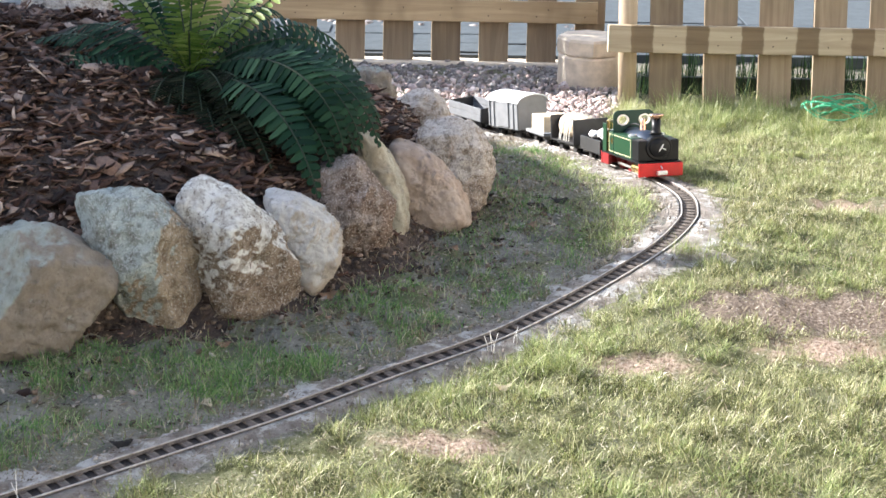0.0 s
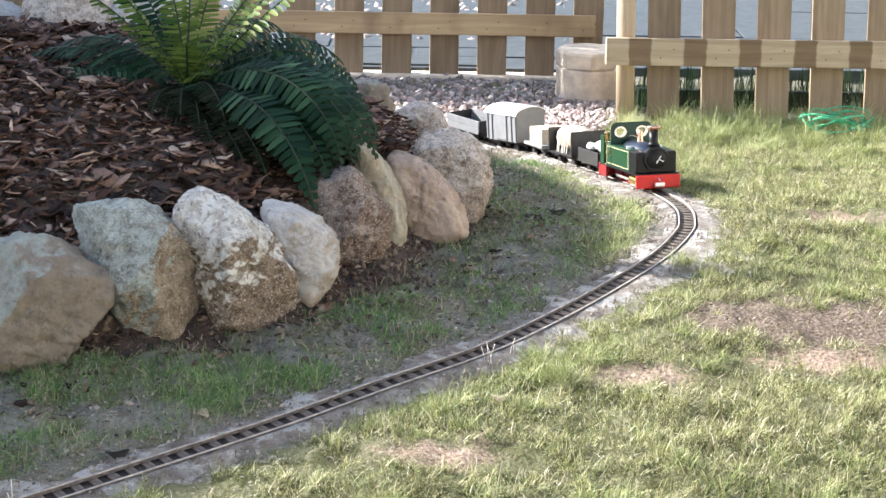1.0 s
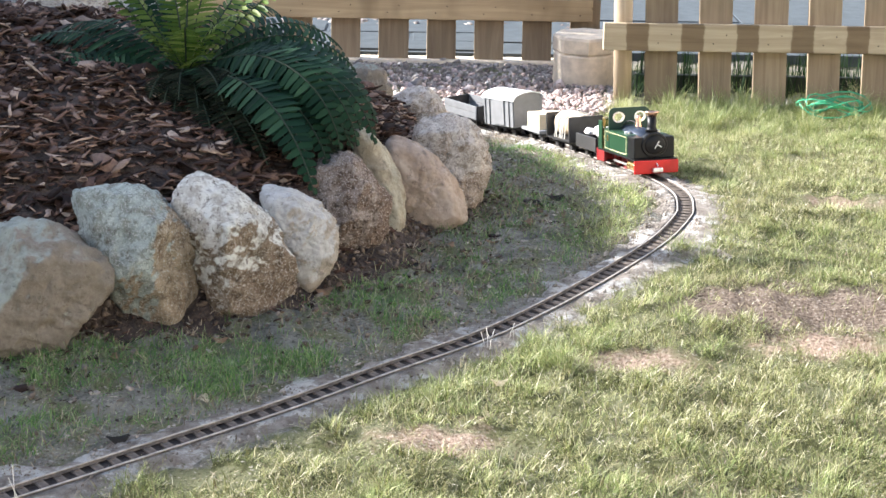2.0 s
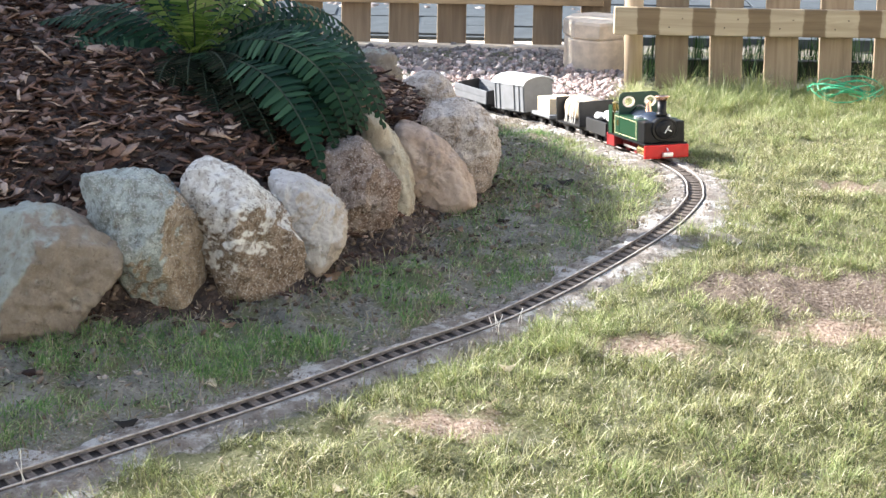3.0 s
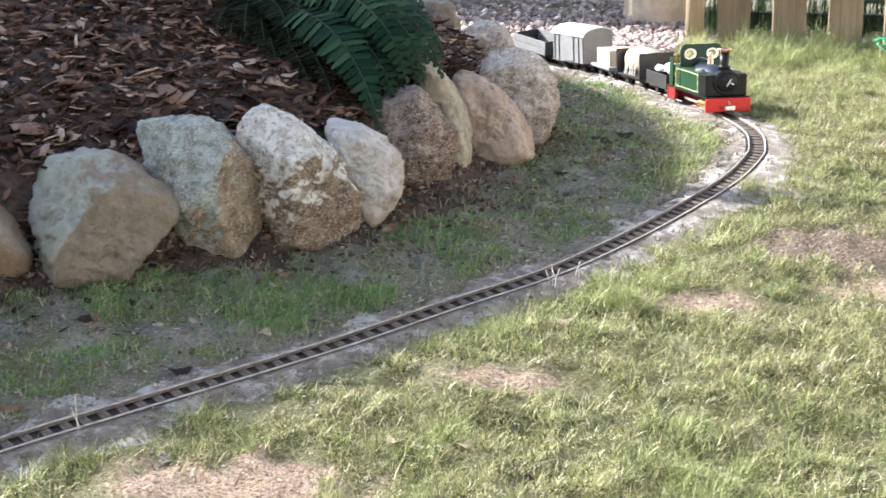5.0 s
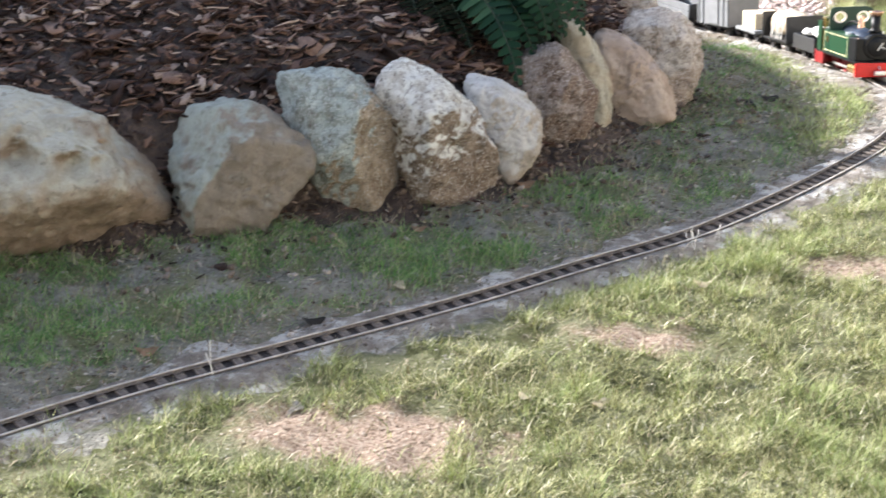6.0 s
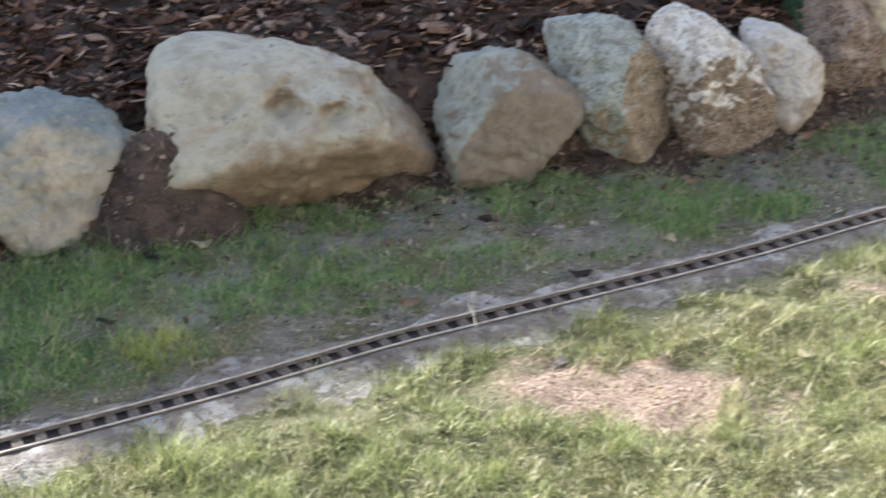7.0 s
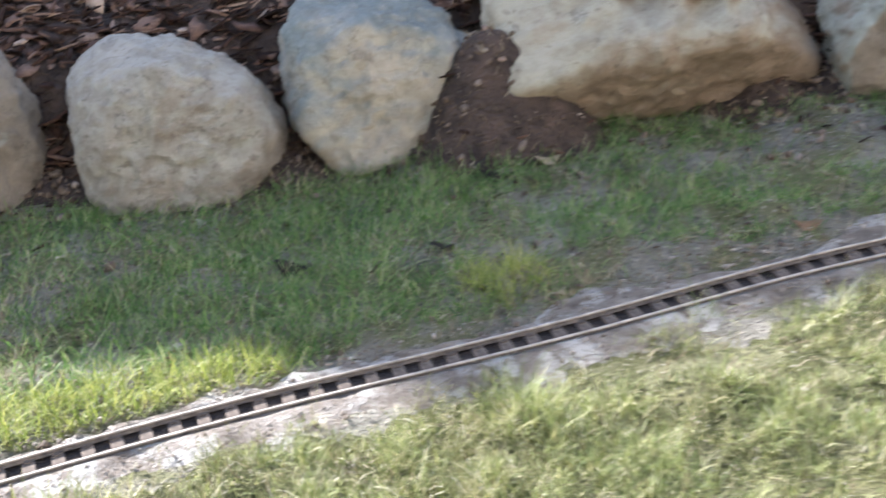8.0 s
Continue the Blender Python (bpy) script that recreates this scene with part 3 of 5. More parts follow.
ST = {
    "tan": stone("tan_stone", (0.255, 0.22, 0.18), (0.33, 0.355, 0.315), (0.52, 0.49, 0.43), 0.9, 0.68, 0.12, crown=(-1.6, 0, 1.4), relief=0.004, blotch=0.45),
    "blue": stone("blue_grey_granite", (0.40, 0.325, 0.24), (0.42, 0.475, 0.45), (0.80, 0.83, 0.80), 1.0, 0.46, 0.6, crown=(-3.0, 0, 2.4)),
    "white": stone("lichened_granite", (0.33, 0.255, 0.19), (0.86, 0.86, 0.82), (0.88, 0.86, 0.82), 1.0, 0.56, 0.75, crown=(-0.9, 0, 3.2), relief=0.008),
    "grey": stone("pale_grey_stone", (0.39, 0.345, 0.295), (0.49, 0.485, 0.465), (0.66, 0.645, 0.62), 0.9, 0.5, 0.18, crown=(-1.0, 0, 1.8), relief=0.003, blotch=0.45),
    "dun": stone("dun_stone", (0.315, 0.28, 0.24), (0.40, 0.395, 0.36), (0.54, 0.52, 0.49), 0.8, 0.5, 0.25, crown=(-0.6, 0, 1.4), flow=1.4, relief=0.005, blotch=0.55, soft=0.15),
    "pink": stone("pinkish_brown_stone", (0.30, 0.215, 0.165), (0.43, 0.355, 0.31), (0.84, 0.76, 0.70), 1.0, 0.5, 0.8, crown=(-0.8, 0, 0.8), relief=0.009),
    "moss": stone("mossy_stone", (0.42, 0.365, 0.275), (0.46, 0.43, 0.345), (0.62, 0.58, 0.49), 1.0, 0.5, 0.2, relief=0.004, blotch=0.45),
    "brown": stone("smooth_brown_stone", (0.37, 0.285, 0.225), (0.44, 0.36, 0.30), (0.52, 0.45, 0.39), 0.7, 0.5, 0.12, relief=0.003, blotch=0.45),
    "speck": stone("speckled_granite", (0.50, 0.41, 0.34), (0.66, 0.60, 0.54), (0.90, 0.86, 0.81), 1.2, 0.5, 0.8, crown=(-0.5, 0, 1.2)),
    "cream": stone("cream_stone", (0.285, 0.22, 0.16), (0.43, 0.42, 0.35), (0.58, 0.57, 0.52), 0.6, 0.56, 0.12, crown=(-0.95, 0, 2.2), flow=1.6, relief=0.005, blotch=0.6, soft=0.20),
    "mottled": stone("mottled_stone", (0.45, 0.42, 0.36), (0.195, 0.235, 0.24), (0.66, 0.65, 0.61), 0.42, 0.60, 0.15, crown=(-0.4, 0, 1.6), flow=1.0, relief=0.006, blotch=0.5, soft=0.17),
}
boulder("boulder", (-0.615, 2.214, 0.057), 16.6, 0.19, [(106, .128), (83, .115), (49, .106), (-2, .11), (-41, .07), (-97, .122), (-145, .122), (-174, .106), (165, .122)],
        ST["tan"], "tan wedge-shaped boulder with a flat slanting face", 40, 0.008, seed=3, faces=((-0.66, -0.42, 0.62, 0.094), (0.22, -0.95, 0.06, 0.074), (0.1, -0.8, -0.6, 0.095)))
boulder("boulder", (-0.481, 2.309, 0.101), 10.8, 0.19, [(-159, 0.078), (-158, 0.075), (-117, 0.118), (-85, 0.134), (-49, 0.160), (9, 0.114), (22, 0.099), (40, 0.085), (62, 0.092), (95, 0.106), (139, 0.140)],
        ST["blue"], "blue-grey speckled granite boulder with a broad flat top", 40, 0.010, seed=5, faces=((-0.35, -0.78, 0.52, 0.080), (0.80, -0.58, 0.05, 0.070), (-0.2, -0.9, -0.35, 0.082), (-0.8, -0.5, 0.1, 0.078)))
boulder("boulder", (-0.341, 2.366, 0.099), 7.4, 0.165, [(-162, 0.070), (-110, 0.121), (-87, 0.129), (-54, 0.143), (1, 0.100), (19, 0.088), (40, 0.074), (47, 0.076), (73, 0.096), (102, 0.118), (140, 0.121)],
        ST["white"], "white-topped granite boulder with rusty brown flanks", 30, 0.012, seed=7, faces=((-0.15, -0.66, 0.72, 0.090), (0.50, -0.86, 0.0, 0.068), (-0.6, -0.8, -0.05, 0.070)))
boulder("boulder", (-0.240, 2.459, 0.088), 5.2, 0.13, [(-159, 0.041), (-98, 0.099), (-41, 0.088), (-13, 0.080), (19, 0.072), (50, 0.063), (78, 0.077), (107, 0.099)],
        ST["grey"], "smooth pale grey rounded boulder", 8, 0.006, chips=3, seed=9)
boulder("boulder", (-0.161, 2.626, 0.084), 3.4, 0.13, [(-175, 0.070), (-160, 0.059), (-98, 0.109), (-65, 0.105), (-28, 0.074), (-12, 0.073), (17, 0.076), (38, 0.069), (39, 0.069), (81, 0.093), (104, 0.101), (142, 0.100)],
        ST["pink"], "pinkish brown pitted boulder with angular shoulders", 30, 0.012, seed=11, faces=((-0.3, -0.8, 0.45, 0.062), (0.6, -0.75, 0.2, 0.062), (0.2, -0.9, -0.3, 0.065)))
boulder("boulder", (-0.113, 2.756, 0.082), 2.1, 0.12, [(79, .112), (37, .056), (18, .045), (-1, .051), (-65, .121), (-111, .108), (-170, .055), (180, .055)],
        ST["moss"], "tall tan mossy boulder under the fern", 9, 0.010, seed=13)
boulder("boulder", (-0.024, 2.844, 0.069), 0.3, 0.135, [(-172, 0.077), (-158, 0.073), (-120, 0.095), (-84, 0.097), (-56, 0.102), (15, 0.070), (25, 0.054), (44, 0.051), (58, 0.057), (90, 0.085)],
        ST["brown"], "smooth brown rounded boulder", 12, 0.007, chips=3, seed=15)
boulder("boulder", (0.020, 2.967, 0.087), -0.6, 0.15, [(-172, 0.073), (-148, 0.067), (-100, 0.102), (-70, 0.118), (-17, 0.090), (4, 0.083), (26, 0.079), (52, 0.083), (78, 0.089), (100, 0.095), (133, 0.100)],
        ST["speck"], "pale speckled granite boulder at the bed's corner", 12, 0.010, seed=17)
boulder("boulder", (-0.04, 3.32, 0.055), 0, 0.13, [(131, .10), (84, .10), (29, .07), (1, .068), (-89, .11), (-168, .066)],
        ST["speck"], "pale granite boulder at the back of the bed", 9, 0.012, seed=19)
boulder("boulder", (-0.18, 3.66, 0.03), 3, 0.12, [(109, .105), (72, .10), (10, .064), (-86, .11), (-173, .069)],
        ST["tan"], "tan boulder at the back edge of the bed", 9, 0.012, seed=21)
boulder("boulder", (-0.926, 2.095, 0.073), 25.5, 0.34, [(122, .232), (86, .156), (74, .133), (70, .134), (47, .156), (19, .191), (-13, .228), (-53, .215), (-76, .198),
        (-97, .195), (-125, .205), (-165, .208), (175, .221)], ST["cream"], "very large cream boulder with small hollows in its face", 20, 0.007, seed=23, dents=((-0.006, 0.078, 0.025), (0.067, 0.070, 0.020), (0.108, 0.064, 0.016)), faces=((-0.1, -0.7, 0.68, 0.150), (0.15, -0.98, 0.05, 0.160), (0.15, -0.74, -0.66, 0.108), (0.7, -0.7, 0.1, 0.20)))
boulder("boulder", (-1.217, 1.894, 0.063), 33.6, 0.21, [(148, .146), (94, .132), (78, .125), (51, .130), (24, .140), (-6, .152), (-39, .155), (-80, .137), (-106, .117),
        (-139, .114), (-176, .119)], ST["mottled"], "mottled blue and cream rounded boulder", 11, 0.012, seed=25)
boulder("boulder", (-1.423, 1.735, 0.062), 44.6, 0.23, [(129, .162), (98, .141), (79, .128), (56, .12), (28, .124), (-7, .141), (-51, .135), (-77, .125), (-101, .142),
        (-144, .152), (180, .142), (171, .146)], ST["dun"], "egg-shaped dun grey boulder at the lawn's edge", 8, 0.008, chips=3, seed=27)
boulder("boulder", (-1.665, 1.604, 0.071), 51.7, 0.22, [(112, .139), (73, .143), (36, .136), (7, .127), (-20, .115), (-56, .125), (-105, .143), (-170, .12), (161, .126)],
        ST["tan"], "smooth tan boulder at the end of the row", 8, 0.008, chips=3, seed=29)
for i, (x, y, z, s) in enumerate(((-1.18, 3.94, 0.17, 0.10), (-0.98, 3.95, 0.20, 0.125), (-0.80, 3.99, 0.19, 0.10), (-1.40, 3.98, 0.17, 0.11), (-0.42, 3.80, 0.05, 0.08))):
    boulder("boulder", (x, y, z), 8 * i, s * 1.7, [(130, s), (95, s * 0.95), (60, s), (10, s * 1.1), (-45, s * 1.2), (-90, s * 1.3), (-140, s * 1.2), (175, s * 1.1)],
            ST["speck" if i % 2 else "grey"], "pale boulder on the far edge of the bed", 9, 0.012, seed=40 + i, detail=5)

# ---- railway ----
track = thing("railway_track", pose(0, 0, 0), "narrow-gauge model railway track with brown sleepers set in sandy mortar", "railway track")


def sweep(section, side, z0):
    """A bar of the given cross-section along the track, side metres from its centre."""
    n, k = len(LINE), len(section)
    verts = np.zeros((n, k, 3))
    for j, (u, w) in enumerate(section):
        verts[:, j, :2] = LINE + LINE_N * (side + u)
        verts[:, j, 2] = LINE_Z + z0 + w
    faces = [(i * k + j, i * k + (j + 1) % k, (i + 1) * k + (j + 1) % k, (i + 1) * k + j) for i in range(n - 1) for j in range(k)]
    return verts.reshape(-1, 3).tolist(), faces


RAIL_H = 0.008
web_section = [(-0.0020, 0), (-0.0020, 0.0007), (-0.0007, 0.0014), (-0.0007, 0.0039), (0.0007, 0.0039), (0.0007, 0.0014), (0.0020, 0.0007), (0.0020, 0)]
head_section = [(-0.0013, 0.0039), (-0.0013, 0.0050), (-0.0010, 0.0054), (0.0010, 0.0054), (0.0013, 0.0050), (0.0013, 0.0039)]
for side in (-0.0160, 0.0160):
    web = new("rail", mesh_of("rail", *sweep(web_section, side, 0.0028), M["rust_shade"]))
    web.parent = track
    web["label"] = "rusty web and foot of a flat-bottom rail, darkened for the shade under its head"
    head = new("rail_head", mesh_of("rail_head", *sweep(head_section, side, 0.0028), M["steel"]))
    head.parent = web
    head["label"] = "dull grey worn rail head"
bm = boxed(-0.027, -0.0058, -0.006, 0.027, 0.0058, 0.003, bevel=0.0008)
for s in (-0.0215, -0.0118, 0.0118, 0.0215):
    box(bm, s - 0.002, -0.003, 0.003, s + 0.002, 0.003, 0.0045)
sleeper = bpy.data.meshes.new("sleeper")
bm.to_mesh(sleeper)
bm.free()
sleeper.materials.append(M["sleeper"])
rng = random.Random(4)
at = 0.01
while at < LINE_S[-1] - 0.02:
    x, y, dx, dy, z = on_line(at)
    at += float(np.interp(y, [2.2, 2.7, 3.1, 3.3], [0.0257, 0.0205, 0.0205, 0.030]))  # set closer on the bend
    share("sleeper", sleeper, track, pose(x, y, z + rng.uniform(-0.0006, 0.0004), 0, rng.uniform(-1, 1), math.degrees(math.atan2(dy, dx)) - 90 + rng.uniform(-1.2, 1.2)))


def ballast(side, label):
    """The rough shoulder of mortar along one side of the track."""
    cols = np.array([0.0195, 0.026, 0.034, 0.043, 0.053, 0.064, 0.076, 0.09])
    n, k = len(LINE), len(cols)
    bend = np.exp(-(((LINE[:, 1] - 2.95) / 0.28) ** 2))
    width = (0.85 if side > 0 else 1.05) + 0.34 * waves(LINE[:, 0], LINE[:, 1], 22, 8 + side) + 0.14 * waves(LINE[:, 0], LINE[:, 1], 70, 9) + (1.0 if side < 0 else 0.2) * bend + (0.8 * np.exp(-(((LINE[:, 1] - 3.45) / 0.16) ** 2)) if side > 0 else 0.0) - (0.33 * (LINE[:, 1] < 2.42) if side > 0 else 0.0)
    width = np.clip(width, 0.3, 2.1)
    verts = np.zeros((n, k, 3))
    for j, c in enumerate(cols):
        off = 0.0195 + (c - 0.0195) * width
        p = LINE + LINE_N * (side * off)[:, None]
        h = 0.0055 - 0.0115 * (j / (k - 1)) ** (3.5 if side > 0 else 1.5)
        verts[:, j, :2] = p
        verts[:, j, 2] = ground_z(p[:, 0], p[:, 1]) + h + 0.0022 * waves(p[:, 0], p[:, 1], 90, 11) * min(1, j / 2)
    inner = verts[:, :1, :].copy()
    inner[:, 0, 2] -= 0.012
    verts = np.concatenate([inner, verts], 1)
    k += 1
    q = np.arange(n * k).reshape(n, k)
    loops = np.stack([q[:-1, :-1], q[:-1, 1:], q[1:, 1:], q[1:, :-1]], -1).reshape(-1)
    ob = new("ballast_shoulder", big_mesh("ballast_shoulder", verts.reshape(-1, 3), loops, np.full((n - 1) * (k - 1), 4), M["ballast"], True))
    return tagged(ob, label, "ballast", kind="structure")


# near-black strip paints in the shade between the sleepers
n, q = len(LINE), np.arange(len(LINE) * 2).reshape(-1, 2)
edge_pts = np.stack([np.concatenate([LINE + LINE_N * w, LINE_Z[:, None] + 0.0003], 1) for w in (-0.0195, 0.0195)], 1)
gap_strip = new("track_bed", big_mesh("track_bed", edge_pts.reshape(-1, 3), np.stack([q[:-1, 0], q[:-1, 1], q[1:, 1], q[1:, 0]], -1).reshape(-1), np.full(n - 1, 4), M["gap_shade"], True))
tagged(gap_strip, "dark strip between the rails, shade between the sleepers put into its colour", "track bed", kind="structure")
ballast(1, "rough sandy mortar shoulder along the inner rail")
ballast(-1, "rough sandy mortar shoulder along the outer rail")

# ---- fences ----
rng = random.Random(8)


def pale_mesh(w, h, t, seed):
    r = random.Random(seed)
    bm = boxed(-w / 2, 0, 0, w / 2, t, h, bevel=0.002)
    for v in bm.verts:
        v.co.x += r.uniform(-0.0012, 0.0012) + (0.004 * r.uniform(-1, 1) if v.co.z > h / 2 else 0)
    return bm


def fence(label, x0, y0, z0, length, turn, pitch, w, h, first, rails, rail_from, rail_to, base=0.0, mat=M["fence_rail"], aslant=0.0):
    """A picket fence that leans back a little; aslant: how far its pales have slumped along it, in degrees."""
    f = thing("fence", pose(x0, y0, z0, -6, 0, turn), label, "fence")
    k = 0
    x = first
    pales = []
    while x < length:
        ob = part("pale", pale_mesh(w * rng.uniform(0.97, 1.03), h, 0.018, k), M["fence"], f)
        ob.matrix_basis = pose(x, 0, base + rng.uniform(-0.006, 0.006), rng.uniform(-0.3, 0.3), -aslant + rng.uniform(-0.5, 0.5), rng.uniform(-1, 1))
        pales.append(x)
        k += 1
        x += pitch
    for zr, hr in rails:
        part("rail", boxed(rail_from, -0.034, zr, rail_to, -0.001, zr + hr, bevel=0.003), mat, f, "pale sawn fence rail")
        for x in pales:
            for dx, dz in ((-0.02, 0.3), (0.018, 0.62)):
                if rail_from < x < rail_to:
                    part("nail", tubed((x + dx, -0.0352, zr + hr * dz), (x + dx, -0.033, zr + hr * dz), 0.0021, seg=6), M["black"], f)
    return f


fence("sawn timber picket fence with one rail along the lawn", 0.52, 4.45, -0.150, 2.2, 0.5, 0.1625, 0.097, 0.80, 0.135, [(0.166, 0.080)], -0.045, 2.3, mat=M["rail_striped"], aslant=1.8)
fence("sawn timber picket fence behind the gravel", -1.639, 4.985, -0.135, 2.12, -0.3, 0.1578, 0.096, 0.80, 0.058, [(0.138, 0.070)], 0.0, 2.13)
post = thing("fence_post", pose(0.545, 4.477, -0.17, -6, -1.6, 0), "round timber fence post at the corner of the lawn", "post")
part("shaft", lathe([(0.027, 0), (0.028, 0.3), (0.027, 0.6), (0.027, 0.90), (0.021, 0.915)], 20), M["post"], post, smooth=True)
bm = boxed(-1.8, 4.945, -0.16, 0.50, 5.03, -0.128, bevel=0.006)
ob = part("kerb", bm, M["concrete"], None)
tagged(ob, "low pale concrete kerb under the fence", "kerb", kind="structure")

# ---- unseen blocker added to shade the bed, out of view ----
shed = thing("shade_blocker", pose(-3.5, 4.23, -0.1, 0, 0, math.degrees(math.atan2(0.93, 0.36))), "unseen boarded blocker added to cast the shade over the raised bed", "shed")
bm = bmesh.new()
# outline fitted so that its shadow ends where the shade should
top = [(1.22, 1.76), (1.18, 1.79), (0.956, 1.915), (0.743, 2.03), (0.61, 2.11), (0.50, 2.175), (0.396, 2.22), (0.266, 2.268), (0.171, 2.303), (0.112, 2.318), (0.04, 2.325), (-0.03, 2.345), (-0.12, 2.34), (-0.25, 2.36), (-0.67, 2.33), (-0.99, 2.265), (-1.22, 2.19), (-1.37, 2.145), (-1.48, 2.10), (-1.67, 2.055), (-1.74, 2.07), (-1.80, 1.97), (-1.84, 1.90), (-1.99, 1.80), (-3.4, 0.72)]
ring = [[bm.verts.new((u, w, 0)) for u in (1.22,)] + [bm.verts.new((u, w, z)) for u, z in top] + [bm.verts.new((-3.4, w, 0))] for w in (0.0, 1.3)]
bm.faces.new(ring[0])
bm.faces.new(ring[1])
for k in range(len(ring[0])):
    bm.faces.new((ring[0][k], ring[0][(k + 1) % len(ring[0])], ring[1][(k + 1) % len(ring[0])], ring[1][k]))
part("wall", bm, M["fence"], shed)

# ---- unseen cream walls added to bounce warm light into the shade, out of view ----
for nm, a in (("wall_south", (-6.0, -3.2, -0.2, 4.0, -3.0, 3.6)), ("wall_east", (3.8, -3.0, -0.2, 4.0, 9.5, 2.6))):
    tagged(part(nm, boxed(*a), M["bounce_wall"], None), "unseen cream wall added to bounce warm light into the shade", "wall", kind="structure")

# ---- round concrete base ----
drum = thing("concrete_drum", pose(0.452, 4.745, -0.15), "buff concrete drum with an eight-sided cap beside the fence", "concrete drum")
part("drum", lathe([(0.098, 0), (0.100, 0.01), (0.100, 0.098), (0.096, 0.104)], 36), M["concrete"], drum, smooth=False)
bm = lathe([(0.101, 0.106), (0.104, 0.112), (0.104, 0.150), (0.099, 0.158), (0.03, 0.160)], 8)
part("cap", bm, M["concrete"], drum, "eight-sided concrete cap")

# added strip, its dark colour stands in for shade behind the pales
edge = part("shade_strip", boxed(0.60, 4.60, -0.16, 2.3, 4.625, -0.088, bevel=0.003), M["edging"], None)
tagged(edge, "dark strip added behind the lawn fence, standing in for the shade there", "edging", kind="structure")

# ---- paving behind the fences ----
base = part("paving_bed", boxed(-2.3, 5.06, -0.19, 3.6, 7.2, -0.124), M["slab"], None)
tagged(base, "grey mortar bed filling the joints of the paving", "paving", kind="structure")
paving = tagged(new("paving"), "pale blue-grey paving slabs with dark joints behind the fences", "paving", kind="structure")
rng = random.Random(12)
slab = {}
for v in range(3):
    bm = boxed(-0.29, -0.073, -0.03, 0.29, 0.073, 0.0, bevel=0.004)
    me = bpy.data.meshes.new("slab")
    bm.to_mesh(me)
    bm.free()
    me.materials.append(M["slab"])
    slab[v] = me
for j in range(13):
    for i in range(9):
        x, y = -1.9 + i * 0.595 + (0.3 if j % 2 else 0), 5.16 + j * 0.158
        if y > 5.55 or x > 0.45:
            continue
        share("slab", slab[(i + j) % 3], paving, pose(x, y, -0.118 + rng.uniform(-0.003, 0.003), rng.uniform(-0.5, 0.5), rng.uniform(-0.3, 0.3), 0))

large = boxed(-0.46, -0.30, -0.03, 0.46, 0.30, 0.0, bevel=0.004)
me = bpy.data.meshes.new("slab")
large.to_mesh(me)
large.free()
me.materials.append(M["slab"])
for j in range(3):
    for i in range(4):
        share("slab", me, paving, pose(0.95 + i * 0.93 - 0.3 * (j % 2), 5.36 + j * 0.61, -0.116 + rng.uniform(-0.003, 0.003), rng.uniform(-0.3, 0.3), rng.uniform(-0.2, 0.2), 0))


# ---- loose stones and chips ----
def scatter_solids(name, label, category, pts, sizes, flat, mat, seed):
    """Many small faceted lumps in one object: each a bevelled block of uneven corners."""
    r = np.random.RandomState(seed)
    n = len(pts)
    ico = bmesh.new()
    bmesh.ops.create_icosphere(ico, subdivisions=1, radius=1.0)
    base = np.array([v.co for v in ico.verts])
    tri = np.array([[v.index for v in f.verts] for f in ico.faces])
    ico.free()
    v = base[None] * (1 + 0.42 * r.uniform(-1, 1, (n, len(base), 1)))
    v = v * np.stack([r.uniform(0.8, 1.3, n), r.uniform(0.6, 1.0, n), r.uniform(*flat, n)], 1)[:, None] * np.asarray(sizes)[:, None, None]
    ang = r.uniform(0, 2 * math.pi, (3, n)) * np.array([[1], [0.12], [0.12]])
    for (i, j), a in zip(((0, 1), (1, 2), (0, 2)), ang):
        c, s = np.cos(a)[:, None], np.sin(a)[:, None]
        vi, vj = v[..., i].copy(), v[..., j].copy()
        v[..., i], v[..., j] = c * vi - s * vj, s * vi + c * vj
    v += np.asarray(pts)[:, None]
    loops = (tri[None] + (np.arange(n) * len(base))[:, None, None]).reshape(-1)
    ob = new(name, big_mesh(name, v.reshape(-1, 3), loops, np.full(n * len(tri), 3), mat))
    return tagged(ob, label, category, kind="stuff")


def spread(n, x0, x1, y0, y1, keep, seed):
    r = np.random.RandomState(seed)
    x, y = r.uniform(x0, x1, n), r.uniform(y0, y1, n)
    k = keep(x, y)
    return x[k], y[k], r


def gravel_area(x, y):
    right = np.interp(y, [3.6, 3.97, 4.25, 4.36, 4.5, 5.2], [0.31, 0.368, 0.44, 0.52, 0.56, 0.56])
    return (x < right + 0.03 * waves(x, y, 25, 4)) & (to_track(x, y) > 0.045) & (inside_bed(x, y) < -0.02) & (outer(x, y) | (y > 4.3)) & (np.hypot(x - 0.452, y - 4.745) > 0.1)


x, y, r = spread(17500, -0.75, 0.6, 3.55, 4.96, gravel_area, 21)
far = np.clip((y - 4.45) / 0.35, 0, 1)
warm = r.uniform(0, 1, len(x)) > far * 0.9
for sel, mat, label, nm in ((warm, "gravel", "pinkish crushed gravel beside the track", "pink_gravel"), (~warm, "gravel_grey", "grey crushed gravel before the fence", "grey_gravel")):
    s = np.exp(r.normal(math.log(0.0058), 0.38, sel.sum())).clip(0.004, 0.018)
    scatter_solids(nm, label, "gravel", np.stack([x[sel], y[sel], ground_z(x[sel], y[sel]) + s * 0.35 + r.uniform(0, 0.006, sel.sum())], 1), s, (0.5, 0.8), M[mat], 31)
x, y, r = spread(2600, -1.8, 0.6, 5.5, 8.0, lambda x, y: x < 0.5, 22)
s = r.uniform(0.012, 0.026, len(x))
